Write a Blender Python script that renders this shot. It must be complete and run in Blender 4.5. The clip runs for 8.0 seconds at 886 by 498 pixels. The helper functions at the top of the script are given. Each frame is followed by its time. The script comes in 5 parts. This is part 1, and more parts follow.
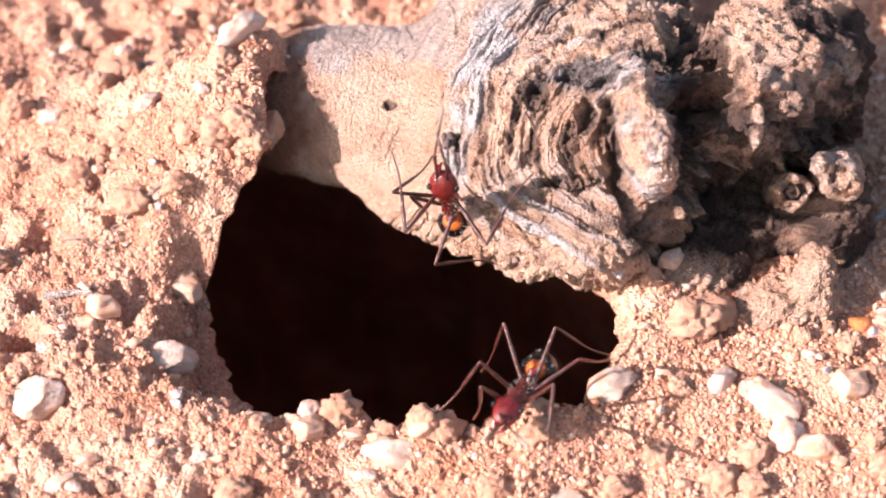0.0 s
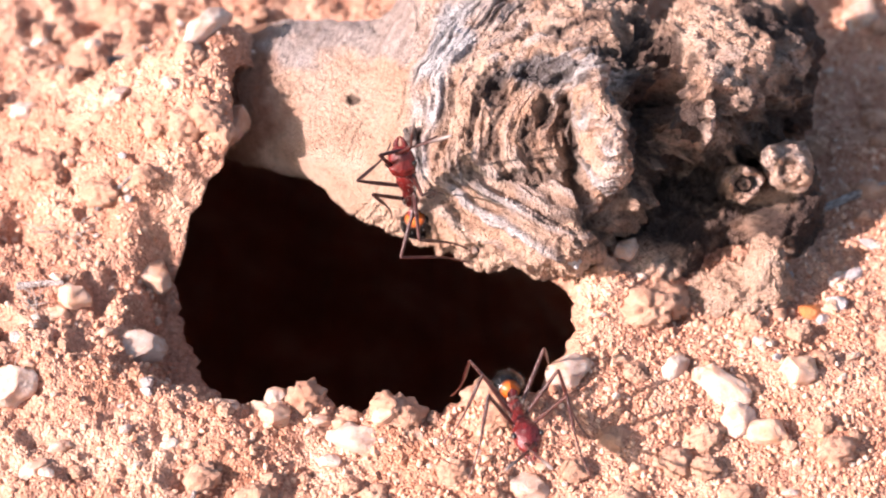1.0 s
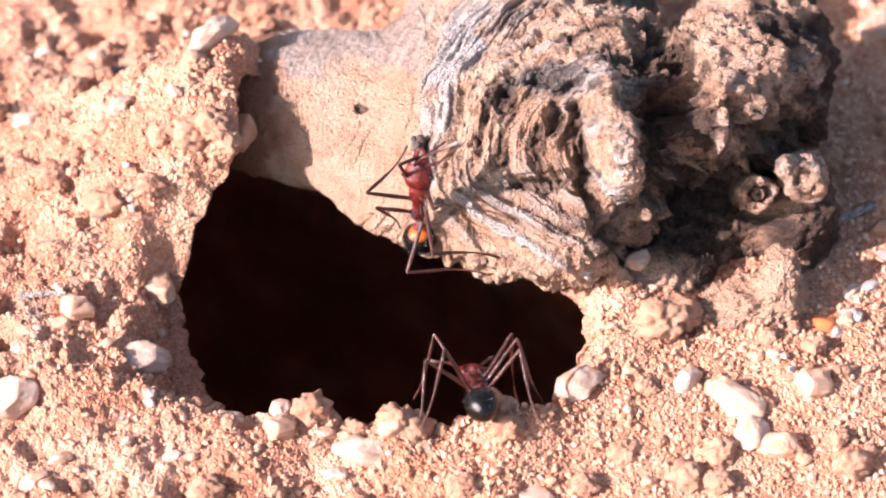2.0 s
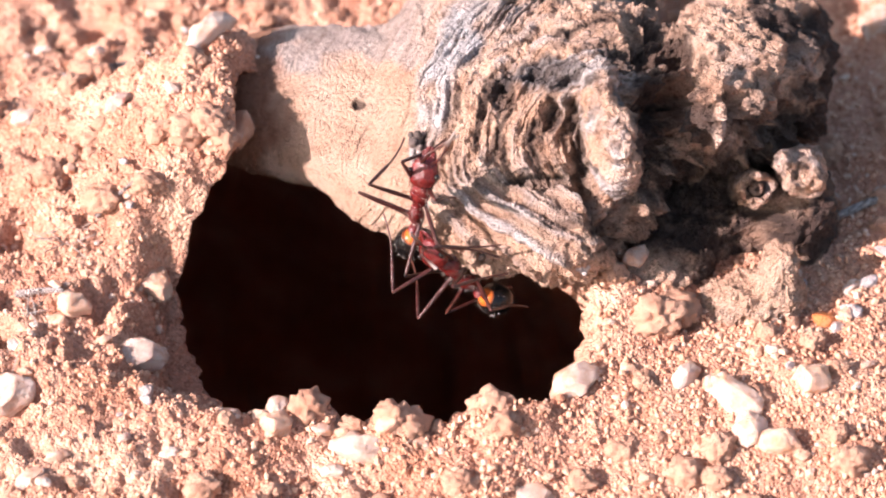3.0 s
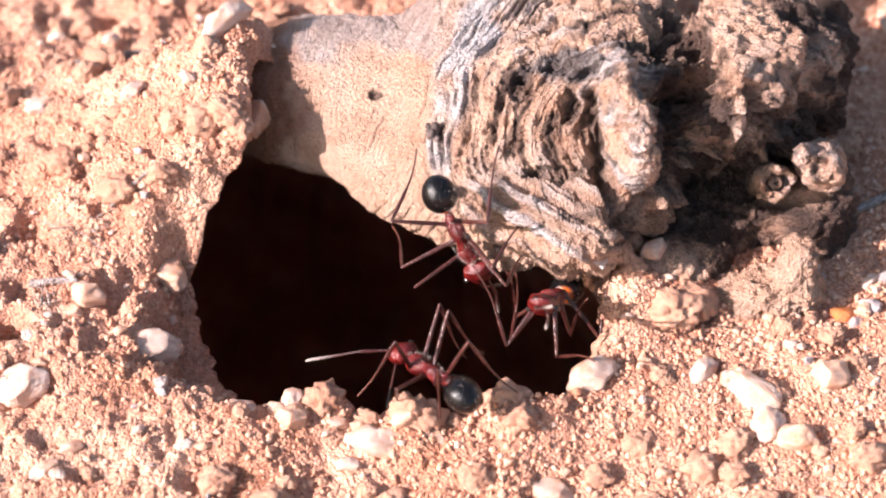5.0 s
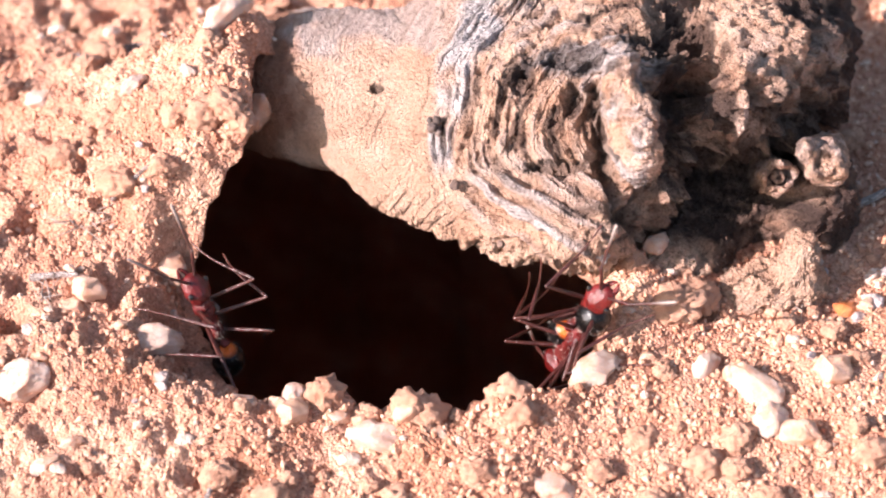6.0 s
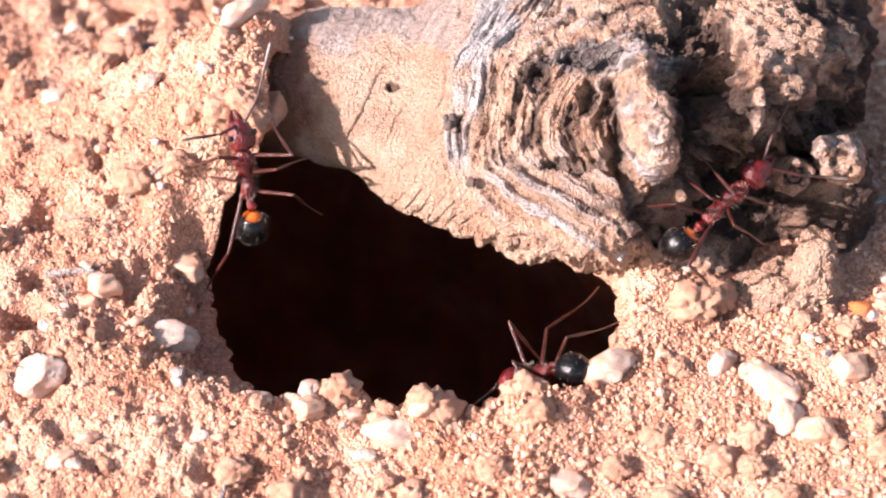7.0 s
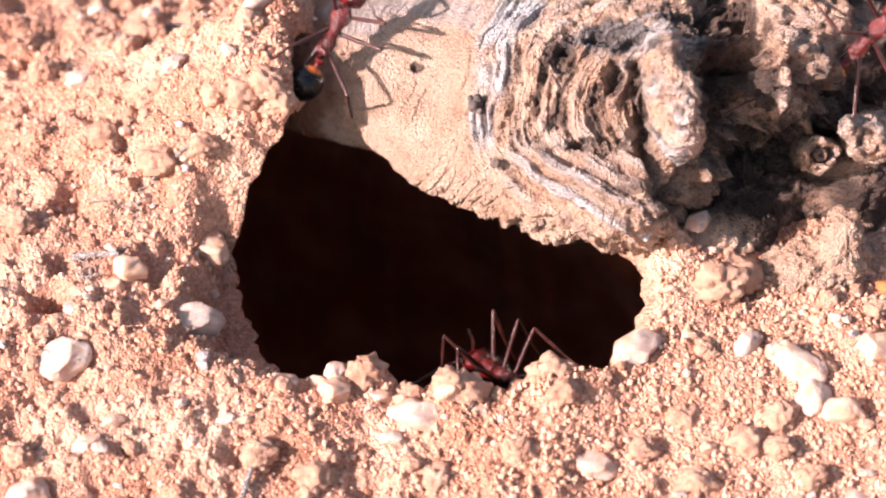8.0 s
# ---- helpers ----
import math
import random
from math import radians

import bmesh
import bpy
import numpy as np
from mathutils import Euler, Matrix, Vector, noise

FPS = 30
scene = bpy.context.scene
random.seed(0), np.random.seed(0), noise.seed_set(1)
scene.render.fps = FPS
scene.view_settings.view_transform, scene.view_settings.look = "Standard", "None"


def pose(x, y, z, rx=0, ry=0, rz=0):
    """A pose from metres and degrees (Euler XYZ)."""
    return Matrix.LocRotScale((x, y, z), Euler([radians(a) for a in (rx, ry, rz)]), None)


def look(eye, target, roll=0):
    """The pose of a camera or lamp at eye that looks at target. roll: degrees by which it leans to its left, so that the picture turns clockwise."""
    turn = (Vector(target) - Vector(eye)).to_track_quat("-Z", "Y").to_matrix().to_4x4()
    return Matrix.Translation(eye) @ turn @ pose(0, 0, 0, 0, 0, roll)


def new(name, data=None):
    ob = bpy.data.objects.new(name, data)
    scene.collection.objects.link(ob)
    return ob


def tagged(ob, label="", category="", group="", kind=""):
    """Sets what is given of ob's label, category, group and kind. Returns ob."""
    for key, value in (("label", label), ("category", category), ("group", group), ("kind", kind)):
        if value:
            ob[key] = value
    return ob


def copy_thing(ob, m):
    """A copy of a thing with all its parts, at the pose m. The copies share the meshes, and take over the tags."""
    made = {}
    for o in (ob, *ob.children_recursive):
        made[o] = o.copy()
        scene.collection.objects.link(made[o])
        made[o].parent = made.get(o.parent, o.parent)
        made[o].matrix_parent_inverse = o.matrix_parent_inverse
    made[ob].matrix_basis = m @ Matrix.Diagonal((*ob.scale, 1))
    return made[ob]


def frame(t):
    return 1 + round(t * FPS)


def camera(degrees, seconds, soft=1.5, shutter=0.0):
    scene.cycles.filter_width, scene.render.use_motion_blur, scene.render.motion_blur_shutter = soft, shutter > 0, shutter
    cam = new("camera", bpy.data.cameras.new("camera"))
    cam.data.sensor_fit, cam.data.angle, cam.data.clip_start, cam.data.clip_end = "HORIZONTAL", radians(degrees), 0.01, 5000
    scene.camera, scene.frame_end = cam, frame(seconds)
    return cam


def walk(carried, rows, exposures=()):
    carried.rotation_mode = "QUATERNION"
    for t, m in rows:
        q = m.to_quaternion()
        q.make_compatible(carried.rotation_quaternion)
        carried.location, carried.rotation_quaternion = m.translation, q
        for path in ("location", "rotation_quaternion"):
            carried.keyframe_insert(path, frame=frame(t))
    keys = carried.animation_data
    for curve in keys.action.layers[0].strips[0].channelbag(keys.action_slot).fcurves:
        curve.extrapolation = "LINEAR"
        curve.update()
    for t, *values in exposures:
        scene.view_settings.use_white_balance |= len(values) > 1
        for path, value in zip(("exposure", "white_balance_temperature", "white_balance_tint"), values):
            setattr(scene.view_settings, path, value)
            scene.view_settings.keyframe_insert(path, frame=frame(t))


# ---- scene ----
cam = camera(20, 8.0, soft=2.05, shutter=0.0)
cam.data.dof.use_dof = True
cam.data.dof.focus_distance = 0.177
cam.data.dof.aperture_fstop = 38.0
PATH = [
    (0.0, pose(-0.00221, -0.12881, 0.13002, 44.966, 0.232, 0.379)),
    (0.5, pose(-0.00069, -0.12831, 0.12969, 44.855, 0.203, 0.369)),
    (1.0, pose(-0.00201, -0.13133, 0.13501, 44.218, -0.263, -0.280)),
    (1.5, pose(-0.00172, -0.12991, 0.13257, 44.596, -0.001, 0.125)),
    (1.7, pose(-0.00155, -0.13092, 0.13143, 44.940, -0.067, 0.046)),
    (2.8, pose(-0.00097, -0.13064, 0.13103, 45.338, 0.048, 0.125)),
    (3.0, pose(0.00002, -0.13071, 0.13080, 45.162, 0.305, 0.248)),
    (3.5, pose(-0.00000, -0.13048, 0.13048, 45.000, -0.000, 0.000)),
    (4.0, pose(0.00001, -0.13034, 0.13000, 44.690, -0.016, 0.106)),
    (4.5, pose(-0.00135, -0.12965, 0.13014, 45.072, 0.095, 0.239)),
    (5.0, pose(-0.00119, -0.12924, 0.13071, 44.670, 0.060, 0.488)),
    (6.5, pose(-0.00166, -0.12853, 0.13032, 44.422, -0.021, 0.508)),
    (7.0, pose(-0.00183, -0.12983, 0.12951, 44.887, 0.065, 0.755)),
    (7.5, pose(-0.00070, -0.13032, 0.12848, 44.741, 0.467, 1.115)),
    (8.0, pose(-0.00179, -0.12893, 0.12988, 44.173, 0.674, 0.980)),
]
walk(cam, PATH)

# ---- sky and sun ----
TO_SUN = Vector((-0.78, -0.36, 0.50)).normalized()
world = bpy.data.worlds.new("sky")
scene.world = world
world.use_nodes = True
wn = world.node_tree
sky = wn.nodes.new("ShaderNodeTexSky")
sky.sky_type = "NISHITA"
sky.sun_disc = False
sky.sun_elevation = math.asin(TO_SUN.z)
sky.dust_density = 2.0
sky.ozone_density = 0.6
sky.sun_rotation = math.atan2(TO_SUN.x, TO_SUN.y)
wn.links.new(sky.outputs[0], wn.nodes["Background"].inputs[0])
wn.nodes["Background"].inputs[1].default_value = 0.10
sun_data = bpy.data.lights.new("sun", "SUN")
sun_data.energy = 5.0
sun_data.angle = radians(0.53)
sun_data.color = (1.0, 0.857, 0.88)
sun = new("sun", sun_data)
sun.matrix_world = look(TO_SUN, (0, 0, 0))
scene.view_settings.exposure = 1.36

MM = 0.001


# ---- noise over arrays ----
def _hash(ix, iy, iz, k=0):
    h = (ix.astype(np.int64) * 374761393 + iy.astype(np.int64) * 668265263 + iz.astype(np.int64) * 2147483647 + k * 974634777)
    h = (h ^ (h >> 13)) * 1274126177
    h = h & 0xFFFFFFFF
    h = (h ^ (h >> 16)) * 2246822519 & 0xFFFFFFFF
    return ((h ^ (h >> 13)) & 0xFFFFFF) / float(0xFFFFFF)


def vnoise(p, scale, k=0):
    """Smooth value noise in -1..1 over points (n, 3), with features of about that size."""
    q = p / scale + 1000.0
    i = np.floor(q)
    f = q - i
    f = f * f * f * (f * (f * 6 - 15) + 10)
    i = i.astype(np.int64)
    out = 0.0
    for dx in (0, 1):
        wx = f[:, 0] if dx else 1 - f[:, 0]
        for dy in (0, 1):
            wy = f[:, 1] if dy else 1 - f[:, 1]
            for dz in (0, 1):
                wz = f[:, 2] if dz else 1 - f[:, 2]
                out = out + wx * wy * wz * _hash(i[:, 0] + dx, i[:, 1] + dy, i[:, 2] + dz, k)
    return out * 2 - 1


def fbm(p, scale, octaves=4, k=0, gain=0.5):
    total, amp = 0.0, 1.0
    for o in range(octaves):
        total = total + amp * vnoise(p, scale / 2.03 ** o, k + 7 * o)
        amp *= gain
    return total


def cells(x, y, scale, k=0):
    """Rounded lumps: 1 at the middle of each cell, 0 at its edge."""
    qx, qy = x / scale + 500, y / scale + 500
    ix, iy = np.floor(qx).astype(np.int64), np.floor(qy).astype(np.int64)
    best = np.full(qx.shape, 9.0)
    for dx in (-1, 0, 1):
        for dy in (-1, 0, 1):
            jx, jy = ix + dx, iy + dy
            z = np.zeros_like(jx)
            cx, cy = jx + _hash(jx, jy, z, k), jy + _hash(jx, jy, z, k + 1)
            size = 0.75 + 0.5 * _hash(jx, jy, z, k + 2)
            best = np.minimum(best, ((qx - cx) ** 2 + (qy - cy) ** 2) / size)
    return np.sqrt(np.clip(1 - best * 1.35, 0, 1))


def xyz(x, y, z=0.0):
    return np.stack([x, y, np.zeros_like(x) + z], 1)


# ---- materials ----
def material(name):
    m = bpy.data.materials.new(name)
    m.use_nodes = True
    return m, m.node_tree.nodes, m.node_tree.links, m.node_tree.nodes["Principled BSDF"]


def coords(nodes):
    return nodes.new("ShaderNodeNewGeometry").outputs["Position"]


def noise_node(nodes, links, vec, scale, detail=4.0, rough=0.6):
    n = nodes.new("ShaderNodeTexNoise")
    n.inputs["Scale"].default_value = scale
    n.inputs["Detail"].default_value = detail
    n.inputs["Roughness"].default_value = rough
    links.new(vec, n.inputs["Vector"])
    return n.outputs["Fac"]


def ramp(nodes, links, fac, stops):
    r = nodes.new("ShaderNodeValToRGB")
    e = r.color_ramp.elements
    while len(e) < len(stops):
        e.new(0.5)
    for el, (pos, col) in zip(e, stops):
        el.position, el.color = pos, (*col, 1)
    links.new(fac, r.inputs["Fac"])
    return r.outputs["Color"]


def mix(nodes, links, fac, a, b, kind="MIX"):
    m = nodes.new("ShaderNodeMixRGB")
    m.blend_type = kind
    for sock, v in zip(m.inputs, (fac, a, b)):
        if isinstance(v, float):
            sock.default_value = v
        elif isinstance(v, tuple):
            sock.default_value = (*v, 1)
        else:
            links.new(v, sock)
    return m.outputs[0]


def bump(nodes, links, bsdf, height, dist, strength=1.0):
    b = nodes.new("ShaderNodeBump")
    b.inputs["Distance"].default_value = dist
    b.inputs["Strength"].default_value = strength
    links.new(height, b.inputs["Height"])
    links.new(b.outputs[0], bsdf.inputs["Normal"])


def attribute(nodes, name):
    a = nodes.new("ShaderNodeAttribute")
    a.attribute_name = name
    return a.outputs["Fac"]


def cell_node(nodes, links, vec, scale):
    c = nodes.new("ShaderNodeTexVoronoi")
    c.inputs["Scale"].default_value = scale
    links.new(vec, c.inputs["Vector"])
    return c.outputs["Distance"], c.outputs["Color"]


def added(nodes, links, a, b, ka, kb):
    m1 = nodes.new("ShaderNodeMath")
    m1.operation = "MULTIPLY"
    m1.inputs[1].default_value = ka
    links.new(a, m1.inputs[0])
    m2 = nodes.new("ShaderNodeMath")
    m2.operation = "MULTIPLY_ADD"
    m2.inputs[1].default_value = kb
    links.new(b, m2.inputs[0])
    links.new(m1.outputs[0], m2.inputs[2])
    return m2.outputs[0]


def soil_material():
    m, n, l, b = material("red_sandy_soil")
    v = coords(n)
    coarse = noise_node(n, l, v, 130, 5, 0.6)
    grain = noise_node(n, l, v, 3600, 4, 0.75)
    dist, tone = cell_node(n, l, v, 4200)
    col = ramp(n, l, coarse, [(0.30, (0.45, 0.20, 0.118)), (0.52, (0.55, 0.282, 0.19)), (0.72, (0.70, 0.445, 0.315))])
    specks = ramp(n, l, grain, [(0.30, (0.60, 0.50, 0.44)), (0.50, (1, 1, 1)), (0.70, (1.25, 1.27, 1.3))])
    col = mix(n, l, 0.8, col, specks, "MULTIPLY")
    bw = n.new("ShaderNodeRGBToBW")
    l.new(tone, bw.inputs[0])
    col = mix(n, l, 0.55, col, ramp(n, l, bw.outputs[0], [(0.1, (0.72, 0.62, 0.55)), (0.6, (1.05, 1.05, 1.05)), (0.9, (1.3, 1.35, 1.4))]), "MULTIPLY")
    l.new(col, b.inputs["Base Color"])
    b.inputs["Roughness"].default_value = 0.92
    b.inputs["Specular IOR Level"].default_value = 0.2
    bump(n, l, b, added(n, l, grain, dist, 1.0, -1.1), 0.00024)
    return m


def grain_material():
    m, n, l, b = material("soil_grains")
    isl = n.new("ShaderNodeNewGeometry").outputs["Random Per Island"]
    v = coords(n)
    grain = noise_node(n, l, v, 6000, 3, 0.7)
    col = ramp(n, l, isl, [(0.0, (0.40, 0.175, 0.10)), (0.35, (0.58, 0.315, 0.20)), (0.75, (0.66, 0.405, 0.275)),
                           (0.93, (0.63, 0.40, 0.28)), (0.99, (0.66, 0.48, 0.38))])
    specks = ramp(n, l, grain, [(0.3, (0.7, 0.6, 0.55)), (0.6, (1.1, 1.1, 1.1))])
    l.new(mix(n, l, 0.8, col, specks, "MULTIPLY"), b.inputs["Base Color"])
    b.inputs["Roughness"].default_value = 0.85
    bump(n, l, b, grain, 0.00008)
    return m


def stone_material(name, dark, light, rough, dust=0.45, milky=0.0, relief=0.00016):
    m, n, l, b = material(name)
    v = coords(n)
    cloud = noise_node(n, l, v, 700, 5, 0.65)
    grain = noise_node(n, l, v, 4500, 4, 0.75)
    rnd = n.new("ShaderNodeObjectInfo").outputs["Random"]
    col = ramp(n, l, cloud, [(0.32, dark), (0.62, light)])
    col = mix(n, l, 0.6, col, ramp(n, l, rnd, [(0.0, (0.8, 0.72, 0.68)), (1.0, (1.05, 1.05, 1.05))]), "MULTIPLY")
    soil = ramp(n, l, noise_node(n, l, v, 520, 7, 0.75), [(0.46, (0, 0, 0)), (0.60, (1, 1, 1))])
    soil = mix(n, l, 1.0, soil, (dust, dust, dust), "MULTIPLY")
    col = mix(n, l, soil, col, (0.52, 0.285, 0.185))
    l.new(col, b.inputs["Base Color"])
    b.inputs["Roughness"].default_value = rough
    b.inputs["Subsurface Weight"].default_value = milky
    b.inputs["Subsurface Radius"].default_value = (1.0, 0.7, 0.5)
    b.inputs["Subsurface Scale"].default_value = 0.0006
    bump(n, l, b, grain, relief)
    return m


def wood_material():
    m, n, l, b = material("weathered_root_wood")
    v = coords(n)
    grey, char_shade, fibre = attribute(n, "grey"), attribute(n, "char_shade"), attribute(n, "fibre")
    fine = noise_node(n, l, v, 5200, 5, 0.8)
    cloud = noise_node(n, l, v, 300, 5, 0.6)
    tan = ramp(n, l, cloud, [(0.3, (0.57, 0.325, 0.215)), (0.52, (0.74, 0.482, 0.345)), (0.75, (0.83, 0.605, 0.475))])
    silver = ramp(n, l, fibre, [(0.15, (0.12, 0.11, 0.112)), (0.42, (0.36, 0.33, 0.325)), (0.78, (0.74, 0.69, 0.68))])
    col = mix(n, l, grey, tan, silver)
    col = mix(n, l, attribute(n, "red_brown"), col, (0.40, 0.19, 0.115))
    # black for charred wood, and shade painted into recesses and the low right side
    col = mix(n, l, char_shade, col, (0.050, 0.030, 0.026))
    dist = cell_node(n, l, v, 4600)[0]
    specks = ramp(n, l, fine, [(0.34, (0.42, 0.35, 0.31)), (0.44, (0.98, 0.96, 0.95)), (0.66, (1.3, 1.3, 1.3))])
    rough = added(n, l, attribute(n, "worn"), attribute(n, "worn"), -0.42, 0.0)
    lift = n.new("ShaderNodeMath")
    lift.inputs[1].default_value = 0.8
    l.new(rough, lift.inputs[0])
    rough = lift.outputs[0]
    col = mix(n, l, rough, col, specks, "MULTIPLY")
    pits = noise_node(n, l, v, 1500, 5, 0.7)
    col = mix(n, l, rough, col, ramp(n, l, pits, [(0.36, (0.40, 0.31, 0.27)), (0.46, (0.97, 0.96, 0.95)), (0.62, (1.12, 1.12, 1.12))]), "MULTIPLY")
    l.new(col, b.inputs["Base Color"])
    b.inputs["Roughness"].default_value = 0.8
    b.inputs["Specular IOR Level"].default_value = 0.3
    crumbs = added(n, l, added(n, l, fine, pits, 1.3, 1.2), dist, 1.0, -0.9)
    bump(n, l, b, added(n, l, crumbs, fibre, 1.0, 0.8), 0.0005)
    return m


SOIL = soil_material()
GRAINS = grain_material()
QUARTZ = stone_material("white_quartz", (0.52, 0.35, 0.27), (0.68, 0.54, 0.46), 0.35, 0.95, 0.45)
AMBER = stone_material("amber_quartz", (0.55, 0.30, 0.18), (0.72, 0.49, 0.37), 0.4, 0.5, 0.4)
CLOD = stone_material("clod", (0.47, 0.235, 0.145), (0.62, 0.36, 0.245), 0.9, 0.7, 0.0, 0.00026)
GREYSTONE = stone_material("grey_stone", (0.30, 0.25, 0.24), (0.55, 0.48, 0.46), 0.5, 0.4)
WOOD = wood_material()


# ---- mesh helpers ----
def mesh_of(name, verts, faces, mat, smooth=True):
    """A mesh from arrays of places in millimetres and quads."""
    me = bpy.data.meshes.new(name)
    me.vertices.add(len(verts))
    me.vertices.foreach_set("co", (np.asarray(verts, dtype=np.float64) * MM).astype(np.float32).ravel())
    faces = np.asarray(faces, dtype=np.int32)
    k = faces.shape[1]
    me.loops.add(faces.size)
    me.loops.foreach_set("vertex_index", faces.ravel())
    me.polygons.add(len(faces))
    me.polygons.foreach_set("loop_start", np.arange(0, faces.size, k, dtype=np.int32))
    me.polygons.foreach_set("loop_total", np.full(len(faces), k, dtype=np.int32))
    me.polygons.foreach_set("use_smooth", np.full(len(faces), smooth, dtype=bool))
    me.materials.append(mat)
    me.update(calc_edges=True)
    return me


def paint(me, name, values):
    a = me.attributes.new(name, "FLOAT", "POINT")
    a.data.foreach_set("value", np.clip(values, 0, 1).astype(np.float32))


def grid_faces(rows, cols, wrap):
    i, j = np.meshgrid(np.arange(rows - 1), np.arange(cols if wrap else cols - 1), indexing="ij")
    j2 = (j + 1) % cols
    return np.stack([i * cols + j, (i + 1) * cols + j, (i + 1) * cols + j2, i * cols + j2], -1).reshape(-1, 4)


# ---- ground with the nest mouth ----
MOUTH = np.array([-5.5, -3.0])
RIM = [(-180, 16.1), (-168, 16.3), (-155, 16.6), (-143, 15.9), (-125, 12.9), (-110, 12.1), (-95, 12.4), (-75, 13.8), (-58, 13.6), (-43, 16.6),
       (-28, 16.8), (-14, 15.6), (10, 15.0), (40, 14.0), (70, 14.5), (100, 17.5), (114, 19.0), (128, 18.0), (139, 14.3), (147, 12.5), (154, 13.4), (163, 15.0), (172, 15.7)]


def rim(theta):
    """The mouth's radius, in millimetres, towards theta (radians)."""
    a = np.array([p[0] for p in RIM]) * math.pi / 180
    r = np.array([p[1] for p in RIM])
    a3, r3 = np.concatenate([a - 2 * math.pi, a, a + 2 * math.pi]), np.tile(r, 3)
    out = 0.0
    for s in np.linspace(-0.10, 0.10, 7):
        out = out + np.interp((theta + s + math.pi) % (2 * math.pi) - math.pi, a3, r3) / 7
    return out


PITS = [  # middle, reach, depth
    (-31.9, 0.8, 1.5, 1.5), (-33.0, -9.1, 1.7, 1.6), (-25.0, -4.9, 1.6, 1.3), (-32.8, -5.2, 1.1, 1.2), (-28.1, 7.1, 1.2, 1.2),
    (-30.0, 25.6, 2.2, 1.8), (-10.3, -22.6, 1.0, 0.8), (16.0, -6.6, 1.0, 0.8), (-19.5, -20.5, 1.0, 0.8),
]


def lay(x, y):
    """The ground's height in millimetres, before the mouth's edge rounds it off."""
    p = xyz(x, y)
    near = np.clip(1.6 - np.hypot(x, y) / 90, 0, 1)
    z = (7.3 + 1.9 / (1 + np.exp(5.5 - y))) / (1 + np.exp((x + 14.0 + 0.8 * vnoise(p, 4.0, 77)) / 0.55)) * np.exp(-(np.clip(-17 - x, 0, 99) / 12) ** 2) / (1 + np.exp((-0.2 - y) / 1.2)) * np.exp(-(np.clip(y - 13, 0, 99) / 5) ** 2)
    z = z + 0.9 * np.exp(-((x - 5) ** 2 / 18 + (y + 15) ** 2 / 5))
    z = z + 2.2 * np.exp(-((x - 11.5) ** 2 / 14 + (y + 5.0) ** 2 / 16))
    z = z - 0.32 * np.logaddexp(0.0, -14.5 - np.maximum(y, -45)) + 0.75 * fbm(p, 9.0, 3, 3)
    # on one side the soil falls away into the mouth
    dx, dy = x - MOUTH[0], y - MOUTH[1]
    th = np.arctan2(dy, dx)
    side = np.abs((np.degrees(th) % 360) - 194 + 5 * vnoise(p, 3.0, 78)) / 29
    out = np.clip(np.hypot(dx, dy) - rim(th) + 0.7 * vnoise(p, 2.4, 79), 0, 99)
    z = z - 4.2 * np.clip(1.5 - side, 0, 1) ** 0.7 * np.clip(1 - out / 3.1, 0, 1) ** 1.3
    for px, py, r, deep in PITS:
        z = z - deep * np.clip(1.4 - np.hypot(x - px, y - py) / r + 0.4 * vnoise(p, 1.3, 80), 0, 1)
    rough = np.clip(0.75 - x / 60, 0.45, 1.2)
    z = z + near * rough * (0.50 * fbm(p, 2.6, 4, 11) + 0.60 * cells(x + 0.5 * vnoise(p, 1.5, 40), y + 0.5 * vnoise(p, 1.5, 41), 2.1, 5)
                            + 0.28 * cells(x, y, 0.95, 9) + 0.14 * cells(x, y, 0.48, 15))
    return z - 0.5


